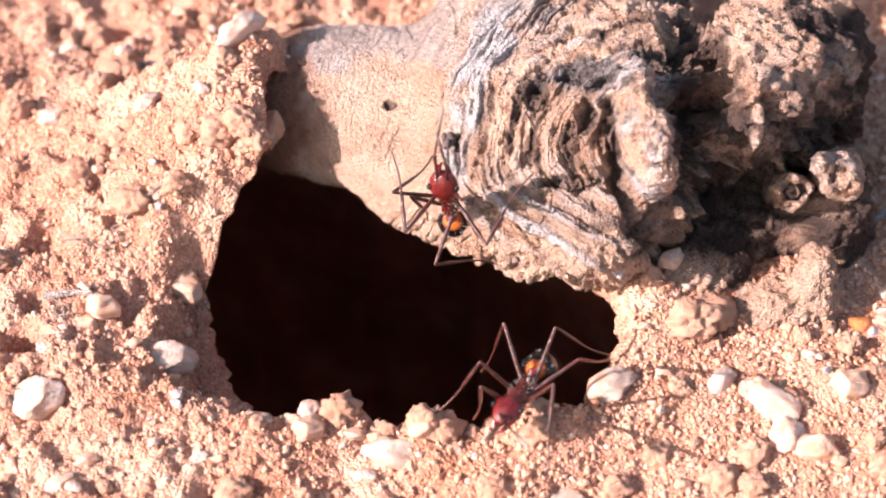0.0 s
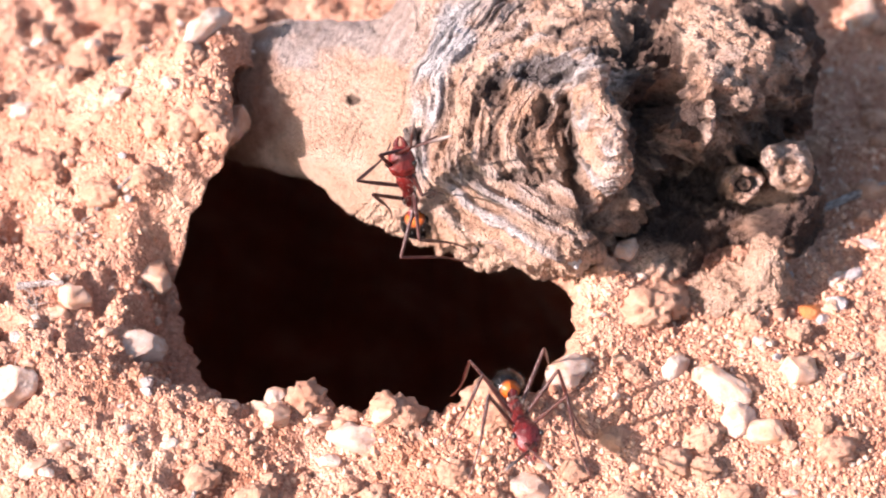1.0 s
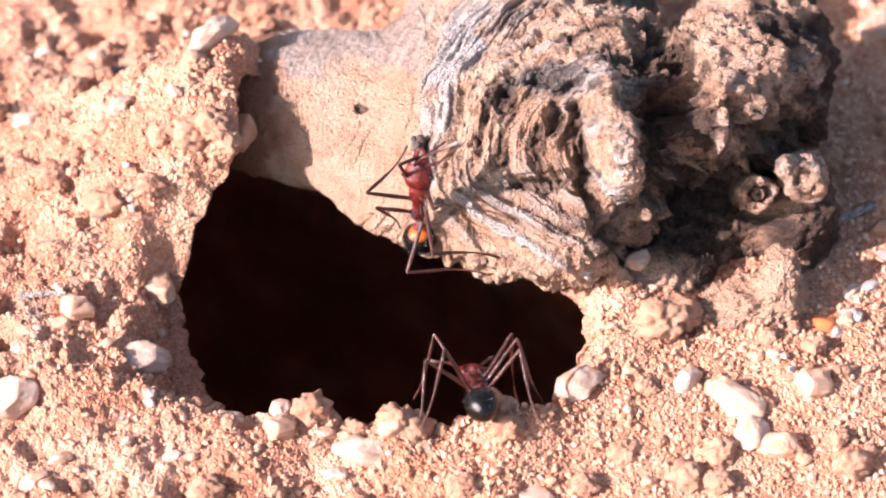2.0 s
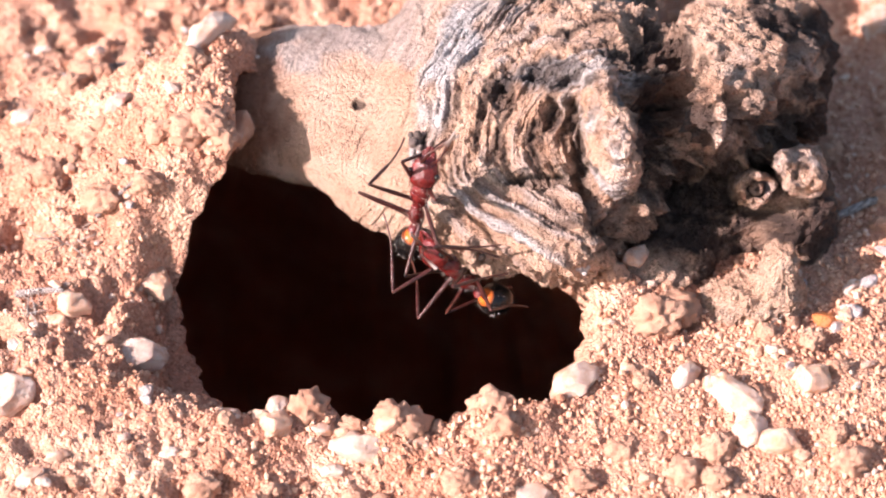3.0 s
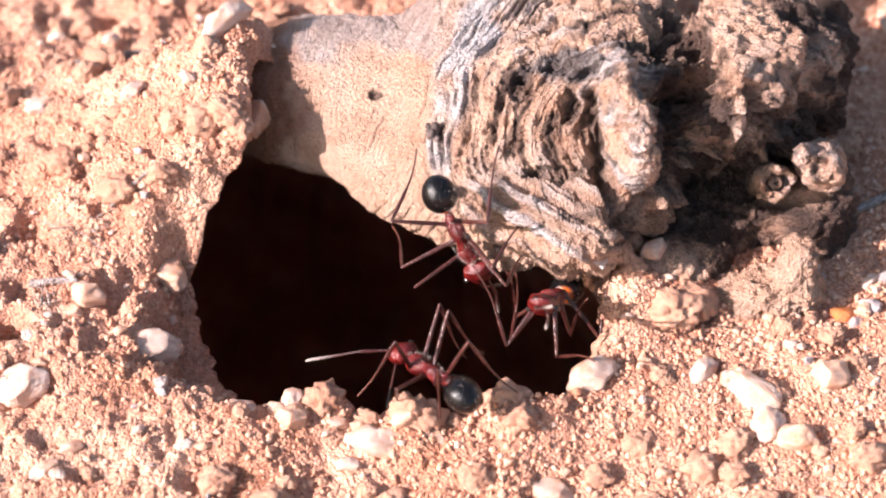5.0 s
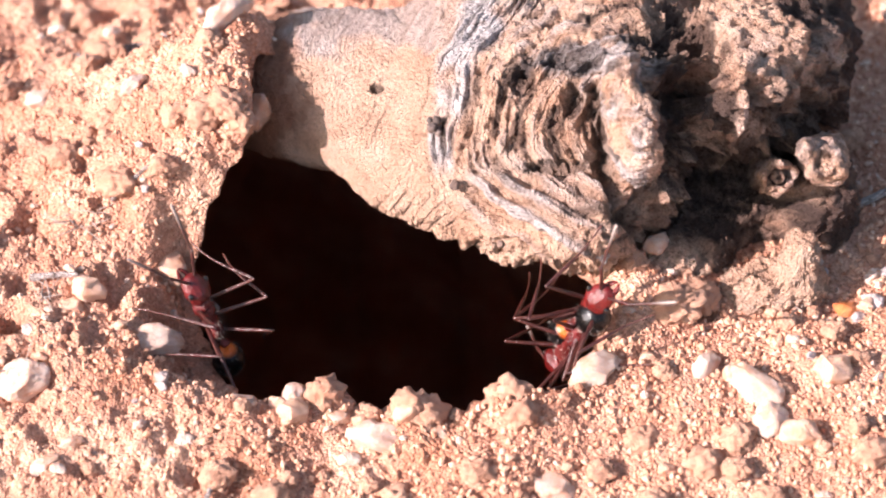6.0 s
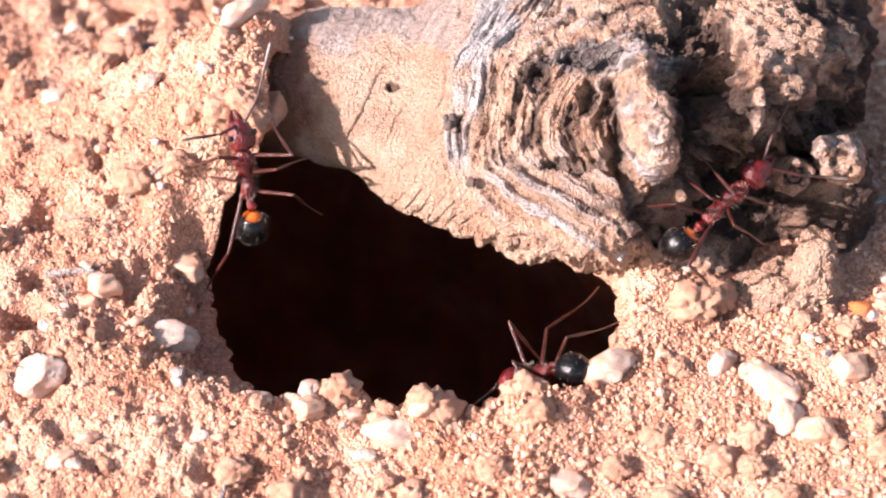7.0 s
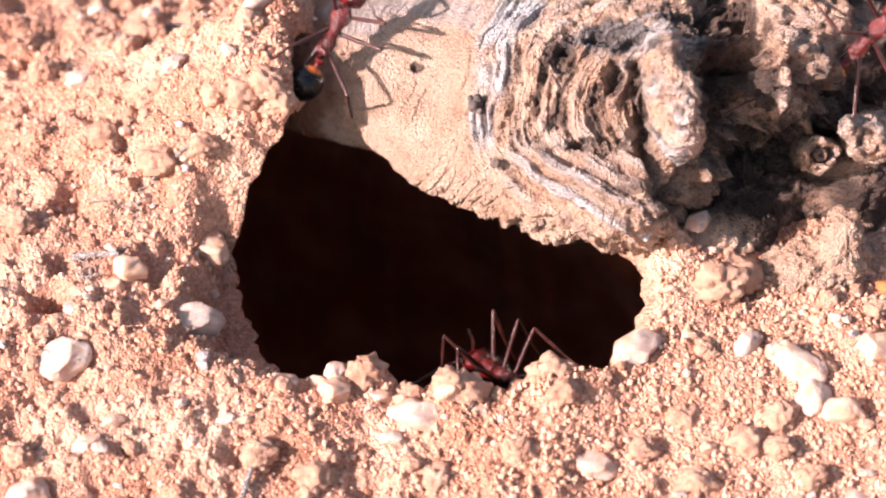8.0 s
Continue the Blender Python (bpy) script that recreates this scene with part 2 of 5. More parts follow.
def build_ground():
    cols = 1300
    th = np.linspace(-math.pi, math.pi, cols, endpoint=False)
    c, s = np.cos(th), np.sin(th)
    r0 = rim(th) + 0.35 * fbm(xyz(c * 15, s * 15), 3.0, 4, 21)
    steps = np.concatenate([[0.0], np.cumsum(np.linspace(0.06, 0.26, 300))])
    steps = np.concatenate([steps, steps[-1] + 0.3 * 1.27 ** np.arange(1, 43)])
    rings = []
    # inside: from the chamber's floor up to the edge
    chamber = [(0.02, -105), (0.8, -104), (1.6, -100), (2.4, -90), (2.9, -75), (2.9, -55), (2.5, -38), (2.0, -25), (1.5, -14), (1.2, -8.5), (1.05, -5.4), (0.985, -3.6), (0.955, -2.6), (0.945, -2.0), (0.95, -1.4), (0.965, -0.9), (0.985, -0.4)]
    ks, zs = np.array(chamber).T
    tt = np.concatenate([np.arange(0, 9.0), np.linspace(9.0, len(chamber) - 1, 46)[1:]])
    chamber = list(zip(np.interp(tt, range(len(ks)), ks), np.interp(tt, range(len(zs)), zs)))
    edge = lay(MOUTH[0] + r0 * c, MOUTH[1] + r0 * s)
    for k, z in chamber:
        under = 0.9 * np.clip((-0.6 - z) / 4, 0, 1) * np.exp(-((np.degrees(th) % 360 - 140) / 30) ** 2)
        under = under - 0.10 * np.clip(-z / 3, 0, 1) * np.clip(2 + z / 5, 0, 1) * np.exp(-((np.degrees(th) % 360 - 188) / 24) ** 2)
        x, y = MOUTH[0] + r0 * (k + under) * c, MOUTH[1] + r0 * (k + under) * s
        p = xyz(x, y, z)
        d = np.clip((-z) / 3, 0.25, 1)
        w = 0.9 * d * fbm(p, 3.5, 4, 31) + 0.45 * fbm(p, 1.2, 3, 35) - 0.5 * np.clip(fbm(p, 2.2, 2, 37) - 0.1, 0, 1)
        rings.append(np.stack([x + w * c, y + w * s, z + edge * np.clip(1 + z / 8, 0, 1) + 0.2 * d * fbm(p, 2.0, 3, 33)], 1))
    for st in steps:
        x, y = MOUTH[0] + (r0 + st) * c, MOUTH[1] + (r0 + st) * s
        z = lay(x, y) - 0.35 * np.exp(-st / 0.7)
        rings.append(np.stack([x, y, z], 1))
    me = mesh_of("ground", np.concatenate(rings), grid_faces(len(rings), cols, True), SOIL)
    return tagged(new("ground", me), "reddish sandy soil with a dark burrow opening", "ground", kind="structure")


build_ground()


# ---- the stump: a gnarled root and its knots ----
BODY = [  # middle, radii, turn about z
    ((-9.5, 13.3, 3.1), (12.5, 6.6, 5.6), -6),
    ((-4.0, 4.4, 3.8), (7.0, 4.6, 3.2), -30),
    ((2.5, 7.0, 6.0), (8.0, 7.5, 7.0), 0),
    ((10.0, 7.0, 6.6), (8.5, 8.6, 8.8), 0),
    ((5.0, 18.0, 8.0), (8.5, 13.0, 7.0), -28),
    ((4.0, -0.6, 4.2), (7.6, 3.6, 3.4), -18),
    ((6.6, -4.0, 6.3), (3.0, 2.2, 2.0), -20),
    ((19.6, 8.2, 8.8), (5.3, 5.7, 6.3), 0),
    ((22.6, 13.5, 7.2), (5.8, 7.0, 6.5), 0),
]
KNOBS = [
    ((10.9, -2.1, 12.3), (2.1, 2.9, 3.9), 0),
    ((9.7, 0.5, 15.0), (1.3, 2.8, 2.9), 0),
    ((18.0, 2.4, 12.9), (1.9, 2.0, 3.0), 0),
    ((20.0, 3.0, 11.2), (2.0, 2.0, 3.0), 0),
]
FOOT = [((17.5, 5.0, 0.4), (8.5, 5.2, 3.2), 0), ((24.8, 2.6, 1.2), (3.2, 3.4, 5.0), 0), ((13.6, -1.2, 0.6), (4.6, 3.2, 2.2), 0)]
KNUCKLE = [((23.0, -4.2, 1.2), (1.7, 2.3, 3.9), 0), ((20.6, -4.6, 0.0), (3.4, 2.4, 1.9), 0)]
HOLLOWS = [  # middle, reach, depth
    ((11.6, -3.0, 6.4), 1.8, 1.6), ((17.6, 5.0, 14.6), 1.1, 0.9), ((22.6, 6.0, 11.0), 1.3, 1.2),
]
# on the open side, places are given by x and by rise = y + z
# black spots: charred wood, and shade painted into hollows and beside the knob
CHAR_SHADE_SPOTS = [  # x, rise, their half widths, how black
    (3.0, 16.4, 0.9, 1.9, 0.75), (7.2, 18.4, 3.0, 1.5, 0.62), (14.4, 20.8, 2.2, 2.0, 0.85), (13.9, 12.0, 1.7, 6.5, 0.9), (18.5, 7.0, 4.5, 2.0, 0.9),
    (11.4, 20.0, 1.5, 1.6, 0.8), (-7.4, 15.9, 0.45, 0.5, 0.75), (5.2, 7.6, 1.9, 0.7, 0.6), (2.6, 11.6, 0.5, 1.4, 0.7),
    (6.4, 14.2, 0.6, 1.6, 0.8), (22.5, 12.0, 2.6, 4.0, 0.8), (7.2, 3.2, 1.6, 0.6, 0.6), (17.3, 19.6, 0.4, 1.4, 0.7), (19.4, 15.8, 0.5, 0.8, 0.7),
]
SUNK = [  # x, rise, half widths, depth
    (-7.4, 15.9, 0.45, 0.5, 0.5), (14.4, 12.5, 1.9, 7.0, 2.3), (14.3, 20.8, 2.1, 2.2, 1.3), (3.0, 16.4, 0.8, 1.7, 0.7), (18.5, 6.2, 4.0, 2.2, 1.6),
    (11.5, 20.2, 1.3, 1.4, 1.2), (5.2, 7.6, 1.8, 0.6, 1.1), (6.4, 14.0, 0.6, 1.8, 1.3), (7.6, 18.0, 2.4, 0.7, 0.9), (19.3, 15.6, 0.6, 0.9, 0.8),
]
CLEFT = [(7.4, 17.5), (7.9, 12.5), (8.6, 7.5), (10.2, 3.5), (11.6, 1.0)]
SILVER = [(-6.0, -2.0, 0.7), (6.0, -2.7, 0.7), (10.7, -2.6, 0.9), (16.3, -2.0, 1.2), (21.3, -0.4, 1.9), (24.7, 1.5, 3.0), (30.0, 5.0, 4.0)]  # rise, x, half width
KNOT = np.array([11.0, 0.2, 11.0])


def spots(p, x, rise, places, k):
    """The strongest of the given spots at each point, their edges frayed."""
    fray = 0.45 * fbm(p, 1.6, 4, k)
    out = np.zeros(len(p))
    for px, pr, wx, wr, amount in places:
        q = np.sqrt(((x - px) / wx) ** 2 + ((rise - pr) / wr) ** 2)
        out = np.maximum(out, amount * np.clip((1.25 + fray - q) / 0.45, 0, 1))
    return out


def blend(p, lumps, soft):
    total = 0.0
    for c, r, a in lumps:
        ca, sa = math.cos(radians(-a)), math.sin(radians(-a))
        d = p - np.array(c)
        x, y = ca * d[:, 0] - sa * d[:, 1], sa * d[:, 0] + ca * d[:, 1]
        k = np.sqrt((x / r[0]) ** 2 + (y / r[1]) ** 2 + (d[:, 2] / r[2]) ** 2)
        total = total + np.exp(-(k - 1) * min(r) / soft)
    return -soft * np.log(total + 1e-30)


def body_field(p):
    """Below 0 inside the stump's body."""
    a, b = blend(p, BODY, 1.1), blend(p, KNOBS, 0.4)
    return -0.35 * np.log(np.exp(-np.minimum(a, 40) / 0.35) + np.exp(-np.minimum(b, 40) / 0.35) + 1e-30)


def wood_mesh(name, field, b, d, rows, cols, reach, relief=1.0, bare=1.0, flip=-1):
    """Shoots from b along d, a grid of rays, and stops on the field's outer skin, then carves ridges, knots and crumbs."""
    lo, hi = np.zeros(len(b)), np.full(len(b), 1.0)
    found = np.zeros(len(b), bool)
    prev = np.full(len(b), reach)
    for s in np.arange(reach - 1.0, 0.0, -1.0):
        inside = np.zeros(len(b), bool)
        left = np.where(~found)[0]
        inside[left] = field(b[left] + d[left] * s) < 0
        lo[inside], hi[inside] = s, prev[inside]
        found |= inside
        prev[~found] = s
    for _ in range(8):
        mid = (lo + hi) / 2
        inside = field(b + d * mid[:, None]) < 0
        lo, hi = np.where(inside, mid, lo), np.where(inside, hi, mid)
    p = b + d * ((lo + hi) / 2)[:, None]
    e = 0.05
    g = np.stack([field(p + np.array(o) * e) - field(p - np.array(o) * e) for o in ((1, 0, 0), (0, 1, 0), (0, 0, 1))], 1)
    g /= np.linalg.norm(g, axis=1, keepdims=True) + 1e-9
    x, y, z = p.T
    # growth rings swirl round the knot
    rise = y + z
    open_side = np.clip((g[:, 2] - g[:, 1] + 0.4) / 0.6, 0, 1)
    k = p - KNOT
    along, across = (k[:, 1] - k[:, 2]) * 0.7071, (k[:, 1] + k[:, 2]) * 0.7071
    dist = np.sqrt(k[:, 0] ** 2 + (1.08 * across) ** 2 + (0.3 * along) ** 2) + 0.9 * fbm(p, 7.0, 2, 51) + 0.22 * fbm(p, 1.8, 3, 54)
    knob = np.exp(-np.maximum(blend(p, KNOBS[:2], 0.4), 0) ** 2 / 0.3)
    smooth_side = np.clip((-0.5 - x) / 3, 0, 1)
    band_x = np.interp(rise, [q[0] for q in SILVER], [q[1] for q in SILVER])
    band_w = np.interp(rise, [q[0] for q in SILVER], [q[2] for q in SILVER])
    fan = (x - band_x + 0.35 * fbm(p, 3.0, 2, 52)) / band_w
    silver = np.clip((1.25 - np.abs(fan)) / 0.5, 0, 1) * open_side * np.clip((rise - 6) / 3, 0, 1)
    flank = np.clip((8.5 - rise) / 2, 0, 1) * np.clip((x + 2.5) / 2.5, 0, 1) * np.clip((9.5 - x) / 2, 0, 1)
    burl = np.clip((x - 11.5) / 2, 0, 1) * (1 - 0.7 * knob)
    zone = np.clip((dist - 2.6) / 1.2, 0, 1) * np.clip((14.5 - dist) / 3, 0, 1) * np.clip((12.5 - x) / 2, 0, 1) * (1 - flank) * (1 - 0.75 * knob) * (1 - 0.75 * silver) * np.clip((x + 3) / 2, 0, 1)
    ring = np.sin(dist * 2 * math.pi / 2.25 + 2.6 * fbm(p, 4.0, 3, 53)) + 0.35 * np.sin(dist * 2 * math.pi / 0.85 + 3 * fbm(p, 3.0, 2, 62))
    ring = np.clip(ring, -1, 1)
    ridge = np.sign(ring) * np.abs(ring) ** 0.7
    slant = (x * 6.7 + rise * 7.5) / 10 + 0.5 * fbm(p, 4.0, 2, 56) + 0.15 * fbm(p, 1.2, 3, 57)
    spine = np.sin(slant * 2 * math.pi / 1.9)
    spine = np.sign(spine) * np.abs(spine) ** 0.7
    broken = np.clip(0.95 + 0.8 * fbm(p, 3.0, 2, 58), 0.3, 1.4) * np.clip(0.9 + 0.6 * fbm(p, 1.2, 2, 59), 0.4, 1.3)
    fib = fbm(np.stack([dist * 3.4, y * 0.2, z * 0.2], 1), 0.7, 3, 75)
    fib = np.where(flank > 0.5, fbm(np.stack([slant * 3.4, x * 0.25, z * 0.2], 1), 0.7, 3, 76), fib)
    streak = fbm(np.stack([fan * band_w * 3.0, rise * 0.16, rise * 0.05], 1), 0.8, 4, 77)
    fib = fib * (1 - silver) + streak * silver
    crumb = np.clip(1 - np.abs(z - 2) / 5, 0, 1) * np.clip((3 - y) / 5, 0, 1)
    mid = 0.9 * fbm(p, 4.2, 3, 61, 0.55) - 1.3 * np.abs(fbm(p, 3.2, 3, 64)) + 0.3
    small = 0.55 * fbm(p, 1.2, 4, 65, 0.6) - 0.35 * np.abs(fbm(p, 0.7, 3, 66))
    disp = zone * ridge * (0.28 + 0.2 * np.clip(vnoise(p, 5.0, 55), -1, 1)) * broken + flank * spine * 0.32 * broken * (1 - 0.5 * silver)
    disp = disp + zone * np.clip(0.3 - ridge, 0, 1) * 0.30 * fbm(p, 0.6, 3, 60, 0.6)
    disp = disp + burl * (1 - 0.45 * np.clip((x - 15.5) / 1.5, 0, 1) * np.clip((rise - 13) / 3, 0, 1)) * (mid + 1.3 * small + 0.25 * fbm(p, 0.55, 3, 67, 0.6)) + (1 - burl) * (1 - 0.85 * smooth_side) * (0.16 * fib + 0.30 * small * (1 - 0.8 * silver)) + silver * 0.22 * streak
    disp = disp + (0.20 - 0.08 * smooth_side) * fbm(p, 1.6, 4, 81) + crumb * 0.5 * fbm(p, 0.9, 3, 83) + 0.06 * (1 - 0.6 * smooth_side) * fbm(p, 0.35, 2, 85)
    crust = np.clip(0.9 * fbm(p, 4.0, 2, 101), 0, 1) * np.clip((13 - rise) / 5, 0.15, 1)
    disp = disp + smooth_side * (0.25 + crust) * (0.30 * fbm(p, 0.9, 4, 102, 0.6) + 0.25 * np.clip(fbm(p, 1.6, 2, 103), 0, 1))
    # shallow curved cracks on the smooth root, beside the silver fibres
    crack = np.abs(np.sin((x - 0.28 * rise + 0.05 * (rise - 14) ** 2 * 0.5 + 0.5 * fbm(p, 3.5, 2, 86)) * math.pi / 1.15))
    crack = np.exp(-(crack / 0.16) ** 2) * np.clip(fbm(p, 2.6, 2, 87) * 2.2 + 0.15, 0, 1) * np.clip((x + 10) / 3, 0, 1)
    disp = disp - smooth_side * (1 - silver) * 0.30 * crack
    for c, r, deep in HOLLOWS:
        q = np.linalg.norm(p - np.array(c), axis=1) + 0.4 * fbm(p, 1.5, 2, 88)
        disp = disp - deep * np.exp(-(q / r) ** 2)
    cleft_x = np.interp(-rise, [-q[1] for q in CLEFT], [q[0] for q in CLEFT])
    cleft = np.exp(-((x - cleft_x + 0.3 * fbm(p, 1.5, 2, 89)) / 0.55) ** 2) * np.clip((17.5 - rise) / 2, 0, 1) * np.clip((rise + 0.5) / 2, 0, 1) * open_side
    disp = disp - 1.5 * cleft * (1 - 0.6 * knob) - spots(p, x, rise, SUNK, 88) * open_side * (1 - 0.9 * knob)
    disp = disp * relief
    grey = np.clip(0.0 + 0.5 * fbm(p, 4, 3, 91) + zone * 0.35 * ridge * broken + flank * (0.02 + 0.4 * spine * broken), 0, 0.8) * np.clip((z - 3.0) / 3, 0, 1) * (1 - smooth_side)
    grey = np.maximum(grey, silver * np.clip(0.85 + 0.9 * fbm(p, 2.5, 2, 92), 0, 1))
    grey = np.maximum(grey, knob * np.clip(0.25 + 1.1 * fbm(p, 2.2, 3, 98) + (9.6 - x) * 0.30, 0, 0.85))
    grey = np.maximum(grey, 0.6 * np.clip(1.2 * fbm(p, 3.0, 3, 93) + 0.0 + (rise - 19.6 + 0.12 * np.abs(x + 12)) / 2.2, 0, 1) * smooth_side)
    grey = np.maximum(grey, spots(p, x, rise, [(7.2, 18.4, 3.2, 1.8, 0.9)], 99))
    upper = np.clip((x - 15.5) / 1.5, 0, 1) * np.clip((rise - 13) / 3, 0, 1)
    # deeper carving is painted darker, as the shade in its recesses
    char_shade = np.clip((-disp - 0.42) * 1.3, 0, 1) * (1 - 0.85 * upper) * np.clip(0.65 + fbm(p, 3.5, 2, 94), 0, 1) * 0.85
    char_shade = np.maximum(char_shade, burl * np.clip(2.2 * fbm(p, 2.4, 4, 96) + 0.10 - 1.1 * upper, 0, 0.85))
    # ridge valleys and the cleft get painted shade too
    char_shade = np.maximum(char_shade, (zone * np.clip(-0.15 - ridge, 0, 1) + 0.35 * flank * np.clip(-0.4 - spine, 0, 1)) * np.clip(0.8 + 1.3 * fbm(p, 2.6, 3, 100), 0, 1.1) * 0.95)
    char_shade = np.maximum(char_shade, 0.8 * cleft * (1 - 0.6 * knob))
    # lower right of the stump: char and painted shade together
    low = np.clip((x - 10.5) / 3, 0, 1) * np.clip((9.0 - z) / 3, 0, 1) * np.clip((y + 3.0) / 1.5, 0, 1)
    char_shade = np.maximum(char_shade, low * np.clip(0.7 + 0.8 * fbm(p, 3, 4, 95), 0, 0.95))
    char_shade = np.maximum(char_shade, np.clip((fbm(p, 5, 4, 97) + (x - 23.5) / 4) * 1.6, 0, 0.92) * np.clip((z - 2.5) / 2, 0, 1))
    # spots blacken shaded hollows; the knob's right flank keeps its painted shade
    char_shade = np.maximum(char_shade, spots(p, x, rise, CHAR_SHADE_SPOTS, 90) * open_side * (1 - 0.75 * knob * (x < 11.6)))
    char_shade = np.maximum(char_shade, 0.6 * crack * smooth_side * (1 - silver))
    char_shade = np.maximum(char_shade, np.clip(silver * (-streak - 0.30) * 1.6, 0, 0.8))
    me = mesh_of(name, p + g * disp[:, None], grid_faces(rows, cols, True)[:, ::flip].copy(), WOOD)
    paint(me, "grey", grey * bare)
    paint(me, "char_shade", char_shade * bare)
    paint(me, "fibre", np.clip(0.5 + 0.5 * fib * (1 - 0.6 * smooth_side * (1 - silver)) + 0.25 * silver, 0, 1))
    # red-brown tint towards the left end and its low edge
    paint(me, "red_brown", smooth_side * np.clip((-13.4 - x + 1.2 * fbm(p, 2.5, 3, 104)) / 1.2 + np.clip((8.5 - rise) / 3, 0, 1) * np.clip((-10 - x) / 2, 0, 1), 0, 1))
    paint(me, "worn", smooth_side * (1 - silver))
    return me


def ball_rays(centre, rows, cols):
    t, a = np.meshgrid(np.linspace(0.002, math.pi - 0.002, rows), np.linspace(0, 2 * math.pi, cols, endpoint=False), indexing="ij")
    d = np.stack([np.cos(t), np.sin(t) * np.cos(a), np.sin(t) * np.sin(a)], -1).reshape(-1, 3)
    return np.repeat(np.array([centre], float), len(d), 0), d


def build_stump():
    rows, cols = 800, 600
    u = np.linspace(0, 1, rows)
    ax = -20.0 + 43.5 * u
    base = np.stack([ax, 9.5 - 2.0 * np.clip((ax + 5) / 15, 0, 1), 3.0 + 4.5 * np.clip((ax + 8) / 22, 0, 1)], 1)
    # more of the turn is spent on the upper, open side
    turn = np.linspace(0, 2 * math.pi, cols, endpoint=False)
    ang = math.pi + turn - 0.55 * np.sin(turn) + radians(-45)
    dirs = np.stack([np.zeros(cols), np.cos(ang), np.sin(ang)], 1)
    lean = np.clip(1 - u / 0.10, 0, 1) ** 2 * -2.0 + np.clip((u - 0.84) / 0.16, 0, 1) ** 2 * 6.0
    d = np.repeat(dirs[None], rows, 0) + np.stack([lean, 0 * u, 0 * u], 1)[:, None, :]
    d = (d / np.linalg.norm(d, axis=2, keepdims=True)).reshape(-1, 3)
    b = np.repeat(base[:, None], cols, 1).reshape(-1, 3)
    stump = tagged(new("root_stump"), "gnarled weathered grey and tan root stump in soil", "tree stump")
    stump.location = (12 * MM, 6 * MM, 0)
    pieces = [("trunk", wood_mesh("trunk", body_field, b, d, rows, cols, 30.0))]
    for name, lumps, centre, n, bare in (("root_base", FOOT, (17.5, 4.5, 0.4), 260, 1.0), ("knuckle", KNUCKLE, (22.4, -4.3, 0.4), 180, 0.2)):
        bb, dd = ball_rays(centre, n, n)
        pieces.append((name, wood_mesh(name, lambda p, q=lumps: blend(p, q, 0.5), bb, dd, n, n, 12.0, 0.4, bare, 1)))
    for name, me in pieces:
        ob = new(name, me)
        ob.parent = stump
        ob.matrix_parent_inverse = stump.matrix_basis.inverted()
    return stump


STUMP = build_stump()
# >>> things
def empty(name, x, y, z, label, category, group=""):
    """An Empty at a place given in millimetres."""
    ob = new(name)
    ob.empty_display_size = 0.001
    ob.location = (x * MM, y * MM, z * MM)
    return tagged(ob, label, category, group)


def part(name, me, parent, label=""):
    ob = new(name, me)
    ob.parent = parent
    if label:
        ob["label"] = label
    return ob


# ---- stones, built as worn hulls ----
def hull(name, seed, mat, squash=(1, 1, 1), points=16, smooth=True):
    rnd = random.Random(seed)
    bm = bmesh.new()
    for _ in range(points):
        v = Vector((rnd.gauss(0, 1), rnd.gauss(0, 1), rnd.gauss(0, 1))).normalized() * rnd.uniform(0.85, 1.05)
        bm.verts.new((v.x * squash[0], v.y * squash[1], v.z * squash[2]))
    got = bmesh.ops.convex_hull(bm, input=bm.verts)
    bmesh.ops.delete(bm, geom=[g for g in got["geom_interior"] if isinstance(g, bmesh.types.BMVert)], context="VERTS")
    bmesh.ops.bevel(bm, geom=list(bm.edges), offset=0.16, segments=3, affect="EDGES", profile=0.6, clamp_overlap=True)
    bmesh.ops.triangulate(bm, faces=[f for f in bm.faces if len(f.verts) > 4])
    bmesh.ops.subdivide_edges(bm, edges=[e for e in bm.edges if e.calc_length() > 0.3], cuts=1, use_grid_fill=True)
    for _ in range(5):
        bmesh.ops.smooth_vert(bm, verts=bm.verts, factor=0.5, use_axis_x=True, use_axis_y=True, use_axis_z=True)
    for v in bm.verts:
        if v.co.length > 1.12 * max(squash):
            v.co *= 1.12 * max(squash) / v.co.length
        v.co *= 1.08 + 0.22 * noise.noise(v.co * 1.9 + Vector((seed, 0, 0))) + 0.10 * noise.noise(v.co * 5 + Vector((0, seed, 0)))
    me = bpy.data.meshes.new(name)
    for f in bm.faces:
        f.smooth = smooth
    bm.to_mesh(me)
    bm.free()
    me.materials.append(mat)
    return me


def lumpy(name, seed, mat, subdiv=4):
    """A crumbly clod."""
    bm = bmesh.new()
    bmesh.ops.create_icosphere(bm, subdivisions=subdiv, radius=1.0)
    off = Vector((seed * 3.1, seed * 1.7, 0))
    for v in bm.verts:
        d = v.co.normalized()
        v.co = d * (1 + 0.34 * noise.noise(d * 1.3 + off) + 0.30 * noise.noise(d * 3.1 + off) + 0.20 * abs(noise.noise(d * 6 + off)) + 0.13 * noise.noise(d * 11 + off) + 0.08 * noise.noise(d * 22 + off))
    for f in bm.faces:
        f.smooth = True
    me = bpy.data.meshes.new(name)
    bm.to_mesh(me)
    bm.free()
    me.materials.append(mat)
    return me


def height(x, y):
    return float(lay(np.array([float(x)]), np.array([float(y)]))[0])


